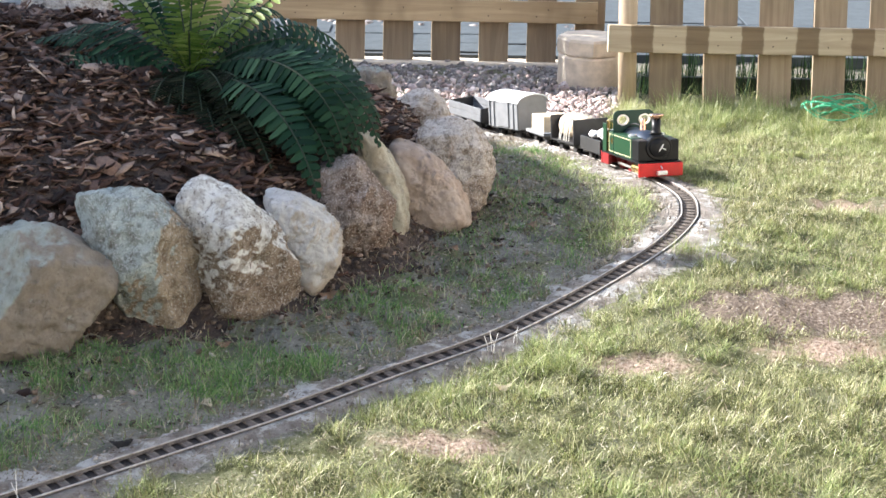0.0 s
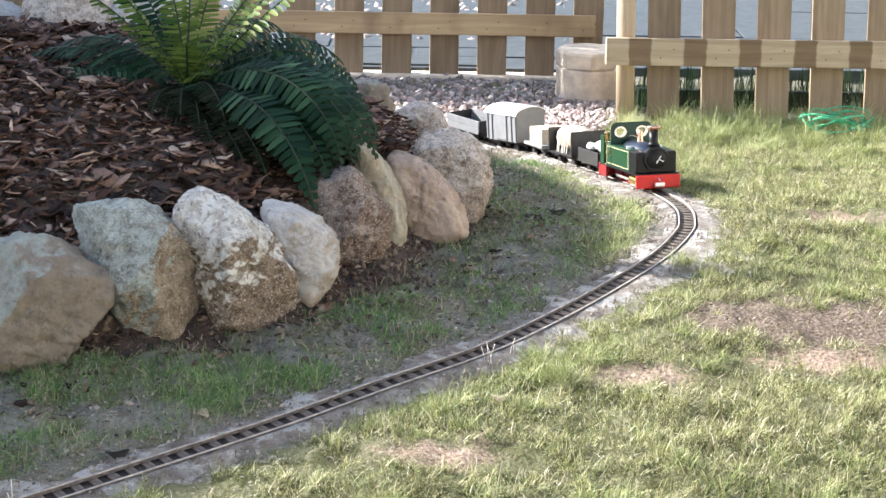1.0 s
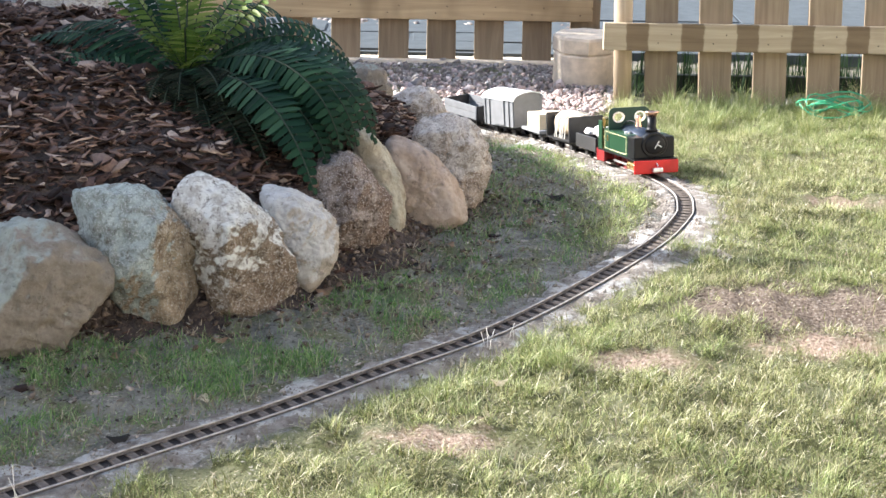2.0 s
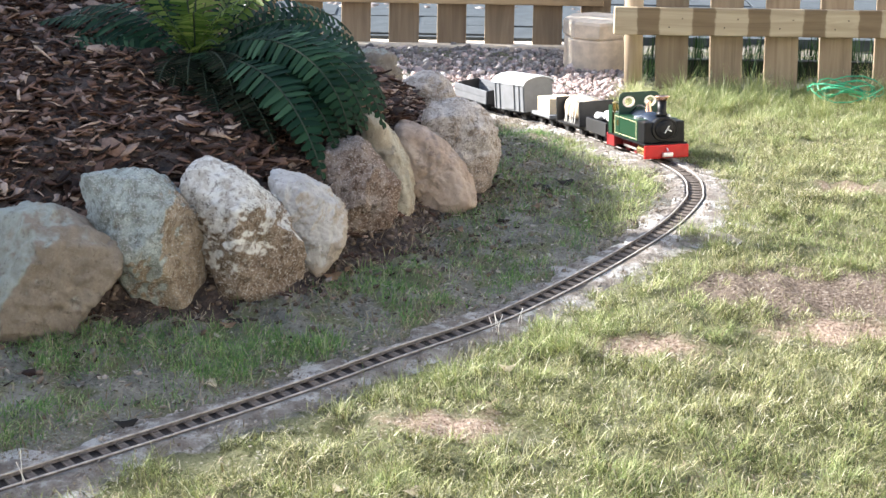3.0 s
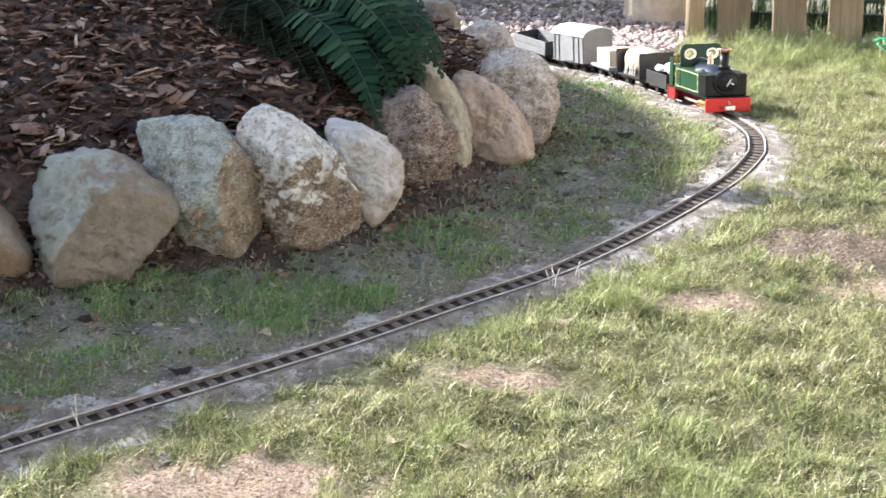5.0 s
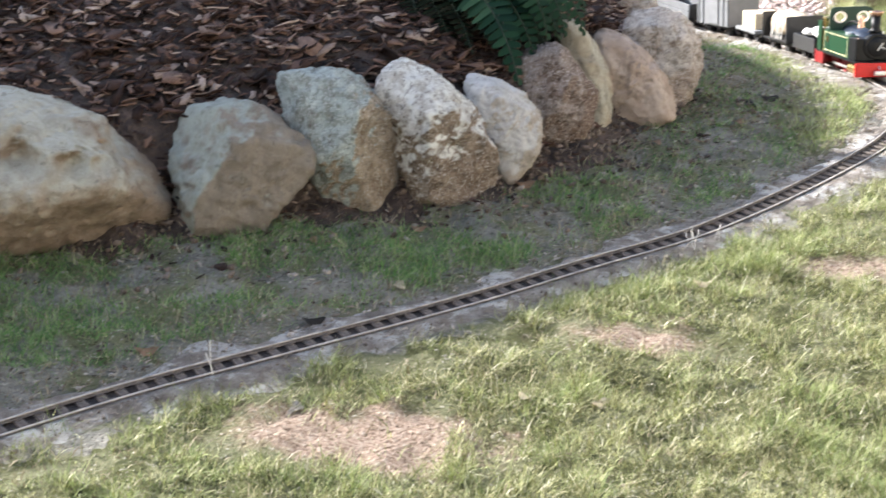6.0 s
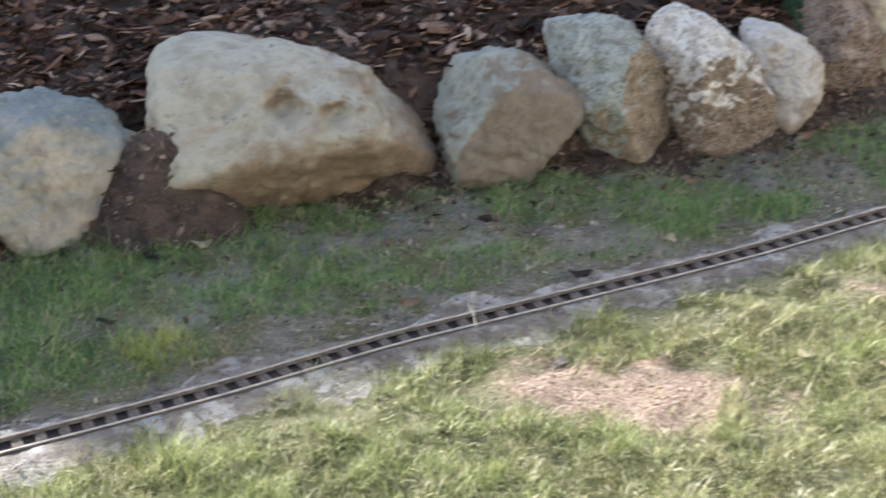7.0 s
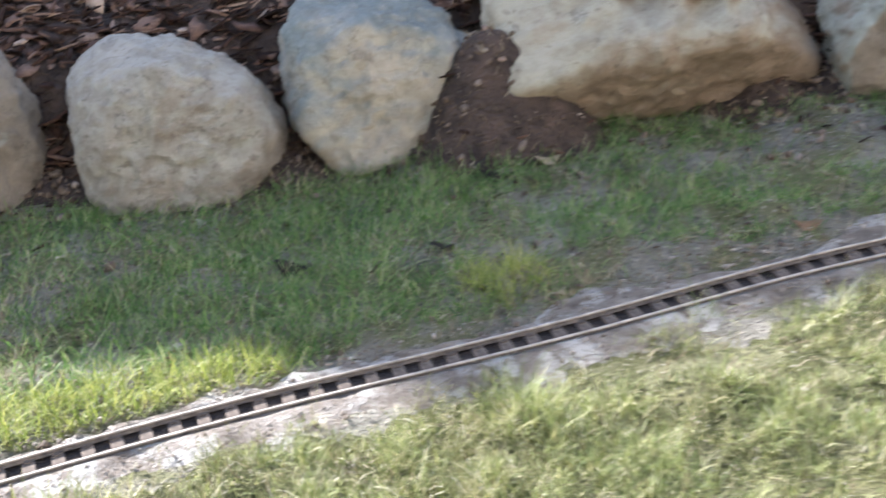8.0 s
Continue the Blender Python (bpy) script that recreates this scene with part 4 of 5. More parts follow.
scatter_solids("grey_gravel", "grey gravel far behind the fence", "gravel", np.stack([x, y, ground_z(x, y) + s * 0.4], 1), s, (0.5, 0.8), M["gravel_grey"], 32)
# grit lying on the mortar and on the worn earth
k = np.random.RandomState(5)
s_at = k.uniform(1.0, LINE_S[-1] - 0.4, 3600)
side = np.where(k.uniform(size=3600) < 0.5, -1, 1) * (0.022 + np.abs(k.normal(0, 0.03, 3600)))
px = np.interp(s_at, LINE_S, LINE[:, 0]) + np.interp(s_at, LINE_S, LINE_N[:, 0]) * side
py = np.interp(s_at, LINE_S, LINE[:, 1]) + np.interp(s_at, LINE_S, LINE_N[:, 1]) * side
s = np.exp(k.normal(math.log(0.0014), 0.45, 3600)).clip(0.0006, 0.005)
scatter_solids("grit", "loose pale grit on the mortar beside the rails", "grit", np.stack([px, py, ground_z(px, py) + 0.004 * (np.abs(side) < 0.06) + s * 0.3], 1), s, (0.5, 0.8), M["grit"], 33)


def chip_mesh(name, label, pts, lengths, mat, seed, lift, tilt_max=1.1):
    """Curled slivers of bark in one object."""
    r = np.random.RandomState(seed)
    n = len(pts)
    u = np.array([-1, -0.35, 0.35, 1.0])
    top = np.array([[a, b] for a in u for b in (-1, 1)])
    wid = np.array([0.45, 0.6, 1, 0.9, 0.85, 1, 0.5, 0.3])
    L = np.asarray(lengths)
    v = np.zeros((n, 16, 3))
    w = L * r.uniform(0.20, 0.72, n)
    th = L * r.uniform(0.02, 0.05, n) + 0.0008
    curl = L * r.uniform(-0.05, 0.09, n)
    jit = 1 + 0.46 * r.uniform(-1, 1, (n, 8))
    for k in range(8):
        a, b = top[k]
        v[:, k, 0] = a * L * 0.5 * jit[:, k]
        v[:, k, 1] = b * w * 0.5 * wid[k] * jit[:, (k + 3) % 8]
        v[:, k, 2] = curl * (a * a - 0.4) * -1
        v[:, k + 8] = v[:, k] * (0.94, 0.9, 1)
        v[:, k + 8, 2] = v[:, k, 2] - th
    a = r.uniform(0, 2 * math.pi, n)
    t1, t2 = r.normal(0, 0.30, n).clip(-tilt_max, tilt_max), r.normal(0, 0.45, n).clip(-tilt_max, tilt_max)
    for (i, j), ang in (((0, 2), t1), ((1, 2), t2), ((0, 1), a)):
        c, s = np.cos(ang)[:, None], np.sin(ang)[:, None]
        vi, vj = v[..., i].copy(), v[..., j].copy()
        v[..., i], v[..., j] = c * vi - s * vj, s * vi + c * vj
    v += np.asarray(pts)[:, None]
    quads = [(0, 2, 3, 1), (2, 4, 5, 3), (4, 6, 7, 5), (0, 1, 9, 8), (6, 14, 15, 7),
             (1, 3, 11, 9), (3, 5, 13, 11), (5, 7, 15, 13), (0, 8, 10, 2), (2, 10, 12, 4), (4, 12, 14, 6)]
    loops = (np.array(quads)[None] + (np.arange(n) * 16)[:, None, None]).reshape(-1)
    ob = new(name, big_mesh(name, v.reshape(-1, 3), loops, np.full(n * len(quads), 4), mat))
    return tagged(ob, label, "bark mulch", kind="stuff")


x, y, r = spread(37000, -2.0, 0.05, 1.6, 4.0, lambda x, y: (inside_bed(x, y) > -0.03), 41)
L = np.exp(r.normal(math.log(0.021), 0.45, len(x))).clip(0.008, 0.05)
chip_mesh("bark_mulch", "dark reddish brown bark chip mulch covering the bed", np.stack([x, y, bed_z(x, y) + r.uniform(0.0, 0.014, len(x))], 1), L, M["chips"], 42, 0)
x, y, r = spread(22000, -2.0, 0.35, 1.2, 3.5, lambda x, y: (inside_bed(x, y) < 0.015) & (inside_bed(x, y) > -0.30), 43)
k = r.uniform(size=len(x)) < np.exp((inside_bed(x, y) + 0.03) / 0.055) * 0.8 + 0.010
x, y = x[k], y[k]
L = np.exp(r.normal(math.log(0.013), 0.35, len(x))).clip(0.005, 0.024)
chip_mesh("spilt_bark", "bark chips spilt on the earth before the boulders", np.stack([x, y, np.maximum(lawn_z(x, y), bed_z(x, y)) + 0.003], 1), L, M["chips"], 44, 0, 0.5)
# crumbs of earth and small stones on the worn ground
x, y, r = spread(60000, -1.7, 0.5, 1.1, 3.6, lambda x, y: (inside_bed(x, y) < -0.03) & (inside_bed(x, y) > -0.30) & (to_track(x, y) > 0.06), 45)
k = r.uniform(size=len(x)) < 0.05 + 0.95 * np.exp((inside_bed(x, y) + 0.05) / 0.06)
x, y = x[k], y[k]
s = np.exp(r.normal(math.log(0.0030), 0.6, len(x))).clip(0.001, 0.007)
scatter_solids("earth_crumbs", "crumbs of dry brown earth and small stones", "soil", np.stack([x, y, np.maximum(lawn_z(x, y), bed_z(x, y)) + s * 0.3], 1), s, (0.5, 0.9), M["crumbs"], 46)

# bits of leaf, bark and straw trodden into the bare earth
x, y, r = spread(30000, -1.75, 0.5, 0.95, 3.7, lambda x, y: (inside_bed(x, y) < -0.08) & (to_track(x, y) > 0.045), 47)
k = (~outer(x, y)) & (r.uniform(size=len(x)) < np.clip(0.42 + 0.5 * waves(x, y, 18, 48) + 0.5 * (x > -0.05), 0.06, 1))
x, y = x[k], y[k]
L = np.exp(r.normal(math.log(0.0058), 0.45, len(x))).clip(0.0025, 0.018)
chip_mesh("ground_litter", "scraps of leaf and bark trodden into the bare earth", np.stack([x, y, np.maximum(lawn_z(x, y), bed_z(x, y)) + 0.002], 1), L, M["litter"], 49, 0, 0.4)


# ---- grass ----
def blades(name, label, x, y, z, length, width, mat, seed, droop=0.5):
    """Single grass blades: a bent strip of two parts ending in a point."""
    r = np.random.RandomState(seed)
    n = len(x)
    a = 2.2 * waves(x, y, 34, seed) + r.normal(0, 1.7, n)
    lean = np.where(r.uniform(size=n) < 0.12, r.uniform(0.1, 0.7, n), r.uniform(0.5 * min(droop, 1.6), 1.05 * min(droop, 1.6), n)).clip(0, 1.5) if droop > 1 else np.abs(r.normal(0, droop, n)).clip(0, 1.5)
    dx, dy = np.cos(a), np.sin(a)
    side = a + math.pi / 2 + r.normal(0, 0.5, n)
    sx, sy = np.cos(side) * width / 2, np.sin(side) * width / 2
    v = np.zeros((n, 5, 3))
    root = np.stack([x, y, z - 0.002], 1)
    h1, h2 = length * 0.55, length * 0.45
    l1, l2 = lean * 0.75, (lean * 1.12).clip(0, 1.7)
    mid = root + np.stack([dx * np.sin(l1) * h1, dy * np.sin(l1) * h1, np.cos(l1) * h1], 1)
    tip = mid + np.stack([dx * np.sin(l2) * h2, dy * np.sin(l2) * h2, np.cos(l2) * h2], 1)
    s = np.stack([sx, sy, 0 * sx], 1)
    v[:, 0], v[:, 1], v[:, 2], v[:, 3], v[:, 4] = root - s, root + s, mid + s * 0.8, mid - s * 0.8, tip
    base = (np.arange(n) * 5)[:, None]
    loops = (np.array([0, 1, 2, 3, 3, 2, 4])[None] + base).reshape(-1)
    sizes = np.tile([4, 3], n)
    ob = new(name, big_mesh(name, v.reshape(-1, 3), loops, sizes, mat))
    return tagged(ob, label, "grass", kind="stuff")


# spots at x -0.66 and -0.54 stand in for the shadow below tufts
BARE_AND_SHADOW = [(-0.31, 1.56, 0.19, 0.10), (-0.29, 1.735, 0.075, 0.035), (0.64, 2.37, 0.26, 0.10), (0.64, 2.22, 0.20, 0.045), (0.0, 1.845, 0.13, 0.055), (0.31, 2.125, 0.14, 0.036), (-0.16, 1.80, 0.07, 0.035), (0.84, 3.02, 0.14, 0.05), (0.42, 2.55, 0.05, 0.06), (0.92, 3.62, 0.07, 0.06), (0.62, 3.45, 0.12, 0.05), (1.05, 3.25, 0.12, 0.05), (-0.66, 1.405, 0.09, 0.028), (-0.54, 1.425, 0.07, 0.025), (-0.40, 1.53, 0.035, 0.06)]


def lawn_cover(x, y):
    """How thickly grass grows: thin by the track, the bare patches and the shadow stand-ins."""
    d = to_track(x, y)
    c = np.clip((d - 0.050 - 0.030 * waves(x, y, 30, 14)) / 0.05, 0, 1)
    for bx, by, rx, ry in BARE_AND_SHADOW:
        c *= np.clip((np.hypot((x - bx) / rx, (y - by) / ry) + 0.26 * waves(x, y, 34, 15) - 0.75) / 0.45, 0.015, 1)
    return c * np.clip(0.72 + 0.34 * waves(x, y, 9, 16) + 0.46 * waves(x, y, 26, 17) + 0.40 * waves(x, y, 90, 22), 0.2, 1)


# the sunny lawn outside the curve
x, y, r = spread(1450000, -1.25, 1.55, 0.88, 4.44, lambda x, y: (x < 0.33 * y + 0.08) & (y > np.interp(x, [-1.2, -0.6, -0.3, 0.1, 0.5], [0.88, 0.96, 1.16, 1.40, 1.45])), 51)
k = outer(x, y) & (r.uniform(size=len(x)) < lawn_cover(x, y)) & ~(gravel_area(x, y) & (y > 3.5))
x, y = x[k], y[k]
near_fence = np.clip((y - 3.75) / 0.6, 0, 1) * np.clip((x - 0.35) / 0.15, 0, 1)
tuft = np.clip(0.5 + 0.55 * waves(x, y, 24, 18) + 0.45 * waves(x, y, 62, 26), 0, 1.6)
for tx, ty, tr in ((0.36, 2.36, 0.055), (0.17, 2.11, 0.05), (0.25, 2.20, 0.04), (0.02, 1.98, 0.05), (0.44, 2.68, 0.04), (-0.645, 1.485, 0.045), (-0.57, 1.54, 0.04), (-0.46, 1.625, 0.035), (-0.72, 1.30, 0.05), (0.86, 1.98, 0.06)):
    tuft = tuft + 1.3 * np.exp(-((x - tx) ** 2 + (y - ty) ** 2) / tr**2)
tall = np.exp(r.normal(0, 0.3, len(x))) * (0.0060 + 0.0135 * tuft + 0.075 * near_fence**1.2 * r.uniform(0.2, 1.0, len(x)) * (0.4 + 0.9 * waves(x, y, 30, 27)).clip(0.05, 1.5))
lush = waves(x, y, 10, 23) + 0.8 * waves(x, y, 33, 24) + r.normal(0, 0.7, len(x)) + 0.9 * (tuft - 0.6) + 1.2 * near_fence + 0.8 * np.clip((-0.35 - x) / 0.2, 0, 1) > 0.5
tall = tall * np.where(lush, 1.15, 0.9)
for sel, nm, mat, label in ((lush, "lawn_grass", "grass_green", "sunlit tufty green lawn grass"), (~lush, "dry_lawn_grass", "grass", "sunlit thin lawn grass mixed with straw")):
    blades(nm, label, x[sel], y[sel], lawn_z(x[sel], y[sel]), tall[sel].clip(0.006, 0.12), r.uniform(0.0006, 0.0013, sel.sum()), M[mat], 52, 1.3)

# old flattened growth at the roots of the lawn
x, y, r = spread(420000, -1.25, 1.55, 0.88, 4.4, lambda x, y: (x < 0.33 * y + 0.08) & (y > np.interp(x, [-1.2, -0.6, -0.3, 0.1, 0.5], [0.88, 0.96, 1.16, 1.40, 1.45])), 63)
k = outer(x, y) & (r.uniform(size=len(x)) < lawn_cover(x, y)) & ~(gravel_area(x, y) & (y > 3.5))
x, y = x[k], y[k]
blades("matted_grass", "flattened olive grass matted at the roots of the lawn", x, y, lawn_z(x, y) + 0.003, r.uniform(0.012, 0.032, len(x)), r.uniform(0.0007, 0.0015, len(x)), M["grass_mat"], 64, 1.55)

# thinner grass between the track and the boulders
x, y, r = spread(500000, -1.9, 0.55, 0.9, 3.75, lambda x, y: inside_bed(x, y) < -0.10, 53)
k = ~outer(x, y)
x, y = x[k], y[k]
tuft = np.clip(0.42 + 0.95 * waves(x, y, 12, 19) + 0.50 * waves(x, y, 42, 20), 0.0, 1) * np.clip((to_track(x, y) - 0.055 - 0.015 * waves(x, y, 30, 21)) / 0.04, 0, 1)
tuft = tuft * (1 - 0.6 * np.clip((x + 0.15) / 0.2, 0, 1) * (to_track(x, y) > 0.13))
tuft = np.clip(tuft + 0.4 * np.clip(-(x + 0.80) / 0.3, 0, 1) * np.clip((to_track(x, y) - 0.07) / 0.05, 0, 1), 0, 1)
clump = np.zeros(len(x))
for tx, ty, tr in ((-0.868, 1.525, 0.05), (-1.03, 1.29, 0.05), (-1.11, 1.22, 0.055), (-1.19, 1.16, 0.05), (-0.33, 2.02, 0.05), (-0.20, 2.10, 0.04), (0.375, 3.08, 0.055), (0.40, 2.98, 0.045), (0.375, 2.90, 0.04), (0.335, 2.78, 0.05)):
    clump = clump + np.exp(-((x - tx) ** 2 + (y - ty) ** 2) / tr**2)
k = r.uniform(size=len(x)) < tuft * 1.0 + 0.06 * (to_track(x, y) > 0.06) + clump * (to_track(x, y) > np.where(x > 0.2, 0.078, 0.045))
clump = clump[k]
x, y = x[k], y[k]
tall = np.exp(r.normal(0, 0.35, len(x))) * (0.016 + 0.006 * np.clip(-(x + 0.6) / 0.4, 0, 1) + np.where(x > 0.2, 0.004, 0.016) * clump)
# inside the bend the lighter lawn copy is used where sunlight reaches
bend = (x > 0.27) & (y > 2.62)
tussock = (clump > 0.4) & (x < -0.8)
for sel, nm, mat, label in ((~bend & ~tussock, "bank_grass", "grass_shade", "thin short green grass between the track and the boulders"), (bend, "bend_grass", "grass_green", "short yellowish sunlit grass inside the bend of the track"), (tussock, "tussock_grass", "tussock", "yellowish tussocks of grass beside the track")):
    blades(nm, label, x[sel], y[sel], lawn_z(x[sel], y[sel]), tall[sel].clip(0.005, 0.04), r.uniform(0.0008, 0.0016, sel.sum()), M[mat], 54, 1.4)

# dry bits of thatch lying on the earth
x, y, r = spread(120000, -1.6, 1.3, 1.0, 4.2, lambda x, y: (inside_bed(x, y) < -0.05) & (to_track(x, y) > 0.03) & (x < 0.33 * y + 0.08), 57)
k = r.uniform(size=len(x)) < np.clip(0.5 + 0.6 * waves(x, y, 14, 25), 0.1, 1) * np.where(outer(x, y), 0.3, 1.0)
x, y = x[k], y[k]
blades("dry_thatch", "dry straw-coloured bits of thatch lying on the earth", x, y, np.maximum(lawn_z(x, y), bed_z(x, y)) + 0.004, r.uniform(0.006, 0.022, len(x)), r.uniform(0.0008, 0.0022, len(x)), M["thatch"], 58, 4.0)

# bleached straw lying in the lawn
x, y, r = spread(90000, -1.25, 1.55, 0.88, 4.3, lambda x, y: (x < 0.33 * y + 0.08) & (y > np.interp(x, [-1.2, -0.6, -0.3, 0.1, 0.5], [0.88, 0.96, 1.16, 1.40, 1.45])), 67)
k = outer(x, y) & (to_track(x, y) > 0.06) & (r.uniform(size=len(x)) < np.clip(0.45 + 0.55 * waves(x, y, 13, 28) + 0.4 * waves(x, y, 45, 29), 0.05, 1) * lawn_cover(x, y) ** 1.5)
x, y = x[k], y[k]
blades("lawn_straw", "bleached straw lying through the sunlit lawn", x, y, lawn_z(x, y) + 0.006, r.uniform(0.008, 0.024, len(x)), r.uniform(0.0007, 0.0014, len(x)), M["straw"], 68, 1.55)

# weeds behind the fence
x, y, r = spread(1500, 0.55, 2.0, 4.53, 4.78, lambda x, y: x > 0, 55)
blades("fence_weeds", "long dark grass growing behind the fence", x, y, ground_z(x, y), r.uniform(0.05, 0.17, len(x)), r.uniform(0.002, 0.004, len(x)), M["weeds"], 56, 0.35)

# tall pale stalks by the rail
rng = random.Random(61)
for cx, cy, n in ((0.078, 2.175, 4), (-0.515, 1.665, 3), (0.12, 2.215, 2)):
    tuft_ = thing("dry_grass_stalks", pose(cx, cy, float(ground_z(cx, cy))), "few bleached grass stalks standing beside the rail", "grass stalks")
    for _ in range(n):
        a, h = rng.uniform(0, 6.28), rng.uniform(0.02, 0.045)
        bx_, by_ = rng.uniform(-0.008, 0.008), rng.uniform(-0.006, 0.006)
        part("stalk", wire([(bx_, by_, -0.003), (bx_ + 0.002 * math.cos(a), by_ + 0.002 * math.sin(a), h * 0.5), (bx_ + 0.008 * math.cos(a), by_ + 0.008 * math.sin(a), h)], 0.0005, 5), M["string"], tuft_)


# ---- fern ----
def frond(parent, yaw, length, rise, droop, mat, half, seed, twist=0.0):
    """An arching frond: a stem part with a blade of many paired leaflets."""
    r = random.Random(seed)
    pts, p, e = [], Vector((0, 0, 0)), radians(rise)
    n = 31
    for i in range(n + 1):
        pts.append(p.copy())
        e -= radians(droop) / n * (0.5 + 1.2 * i / n)
        p = p + Vector((math.cos(e), 0, math.sin(e))) * (length / n)
    rot = pose(0, 0, 0, 0, 0, yaw)
    verts, faces = [], []
    for i in range(4, n):
        u = i / n
        w = half * min(1.0, (u - 0.08) * 4.2) * (1 - max(0, (u - 0.45) / 0.55) ** 1.8) + 0.003
        d = (pts[min(i + 1, n)] - pts[i - 1]).normalized()
        up = d.cross(Vector((0, 1, 0))) * -1
        if up.z < 0:
            up = -up
        for side in (-1, 1):
            b = pts[i] + d * (0.0 if side < 0 else length / n * 0.5)
            lat = (Vector((0, side, 0)) + d * r.uniform(0.18, 0.34) + up * (r.uniform(-0.28, 0.02) + twist * side)).normalized()
            ln, wd = w * r.uniform(0.9, 1.08), length / n * 0.42
            k = len(verts)
            for q, s, dz in ((0, 0.55, 0), (0.12, 1.0, 0.0), (0.6, 0.92, -0.03), (0.9, 0.6, -0.09), (1.0, 0.0, -0.13)):
                c = b + lat * ln * q + up * ln * dz
                verts.append(c + d * wd * s + up * 0.0008)
                verts.append(c)
                verts.append(c - d * wd * s * 0.85 + up * 0.0008)
            for j in range(4):
                o = k + j * 3
                faces += [(o, o + 3, o + 4, o + 1), (o + 1, o + 4, o + 5, o + 2)]
    f = new("frond", mesh_of("frond", verts, faces, mat, True))
    f.parent = parent
    f.matrix_basis = rot
    part("stem", wire(pts, 0.0016, 5), M["stem"], f)
    return f


fern_at = (-0.49, 2.87)
fern = thing("fern", pose(*fern_at, float(bed_z(*fern_at)[0]) + 0.005), "large sword fern, dark arching fronds, inner skirt blackened for shade, bright young centre", "fern")
r = random.Random(77)
OLD = [(-36, 0.47, 38, 108), (-30, 0.48, 38, 108), (-24, 0.49, 36, 104), (-17, 0.43, 36, 104), (-10, 0.44, 34, 96), (-3, 0.43, 36, 100), (6, 0.40, 38, 98),
       (178, 0.40, 14, 40), (188, 0.37, 8, 36), (170, 0.40, 20, 46), (198, 0.30, 4, 40), (160, 0.38, 30, 50), (182, 0.32, 22, 52), (150, 0.34, 40, 62), (140, 0.38, 66, 40),
       (16, 0.38, 42, 92), (30, 0.38, 46, 90), (60, 0.36, 52, 85), (120, 0.36, 50, 75),
       (-33, 0.40, 26, 84), (-27, 0.42, 24, 82), (-20, 0.39, 26, 86), (-13, 0.38, 24, 82), (-6, 0.36, 26, 82), (3, 0.34, 26, 74),
       (-30, 0.36, 14, 66), (-23, 0.36, 10, 60), (-16, 0.34, 14, 64), (-7, 0.32, 10, 58), (3, 0.32, 14, 58), (14, 0.30, 18, 58),
       (-53, 0.52, 22, 80), (-47, 0.44, 20, 76), (-40, 0.44, 24, 86), (-28, 0.33, 2, 46), (-19, 0.33, 0, 44), (-10, 0.30, 2, 42), (-56, 0.22, 30, 60), (-66, 0.16, 40, 60)]
# blackened inner fronds stand in for the deep shade under the canopy
SHADE_FRONDS = [(-50, 0.30, 34, 90), (-62, 0.24, 40, 96), (-74, 0.20, 30, 86), (-86, 0.18, 44, 100), (-98, 0.16, 32, 86), (-110, 0.16, 40, 96),
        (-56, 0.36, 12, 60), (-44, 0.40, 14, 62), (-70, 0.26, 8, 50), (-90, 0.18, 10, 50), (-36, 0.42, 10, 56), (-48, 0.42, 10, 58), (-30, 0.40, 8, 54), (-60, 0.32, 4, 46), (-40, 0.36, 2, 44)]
YOUNG = [(164, 0.40, 62, 30), (172, 0.34, 56, 34), (8, 0.44, 50, 24), (18, 0.41, 56, 28), (28, 0.36, 62, 30), (90, 0.28, 80, 34), (60, 0.30, 76, 30), (120, 0.26, 80, 30),
         (-80, 0.17, 76, 60), (-30, 0.20, 72, 54), (-125, 0.16, 70, 54), (-60, 0.14, 58, 66)]
for i, (yaw, ln, rise, droop) in enumerate(OLD):
    frond(fern, yaw, ln, rise, droop, M["fern"], 0.049, 100 + i, 0.4 * math.cos(radians(yaw)) + r.uniform(-0.2, 0.2))
for i, (yaw, ln, rise, droop) in enumerate(SHADE_FRONDS):
    frond(fern, yaw, ln, rise, droop, M["fern_shade"], 0.040, 300 + i, r.uniform(-0.3, 0.3))
for i, (yaw, ln, rise, droop) in enumerate(YOUNG):
    frond(fern, yaw, ln, rise, droop, M["fern_young"], 0.033, 200 + i, r.uniform(-0.25, 0.25))


# ---- small loose things ----
def dry_leaf(x, y, size, turn, mat, label, tilt=12):
    bm = bmesh.new()
    ring = []
    for k in range(10):
        a = 2 * math.pi * k / 10
        rr = size * (0.5 + 0.08 * math.sin(3 * a))
        ring.append(bm.verts.new((rr * math.cos(a) * 1.3, rr * math.sin(a) * 0.75, 0.14 * size * math.cos(2 * a))))
    c = bm.verts.new((0, 0, -0.05 * size))
    for k in range(10):
        bm.faces.new((ring[k], ring[(k + 1) % 10], c))
    bmesh.ops.solidify(bm, geom=bm.faces[:], thickness=0.0008)
    ob = part("fallen_leaf", bm, mat, None, smooth=True)
    ob.matrix_basis = pose(x, y, float(lawn_z(np.array([x]), np.array([y]))[0]) + 0.006, tilt, tilt * 0.6, turn)
    return tagged(ob, label, "leaf", "fallen leaves")


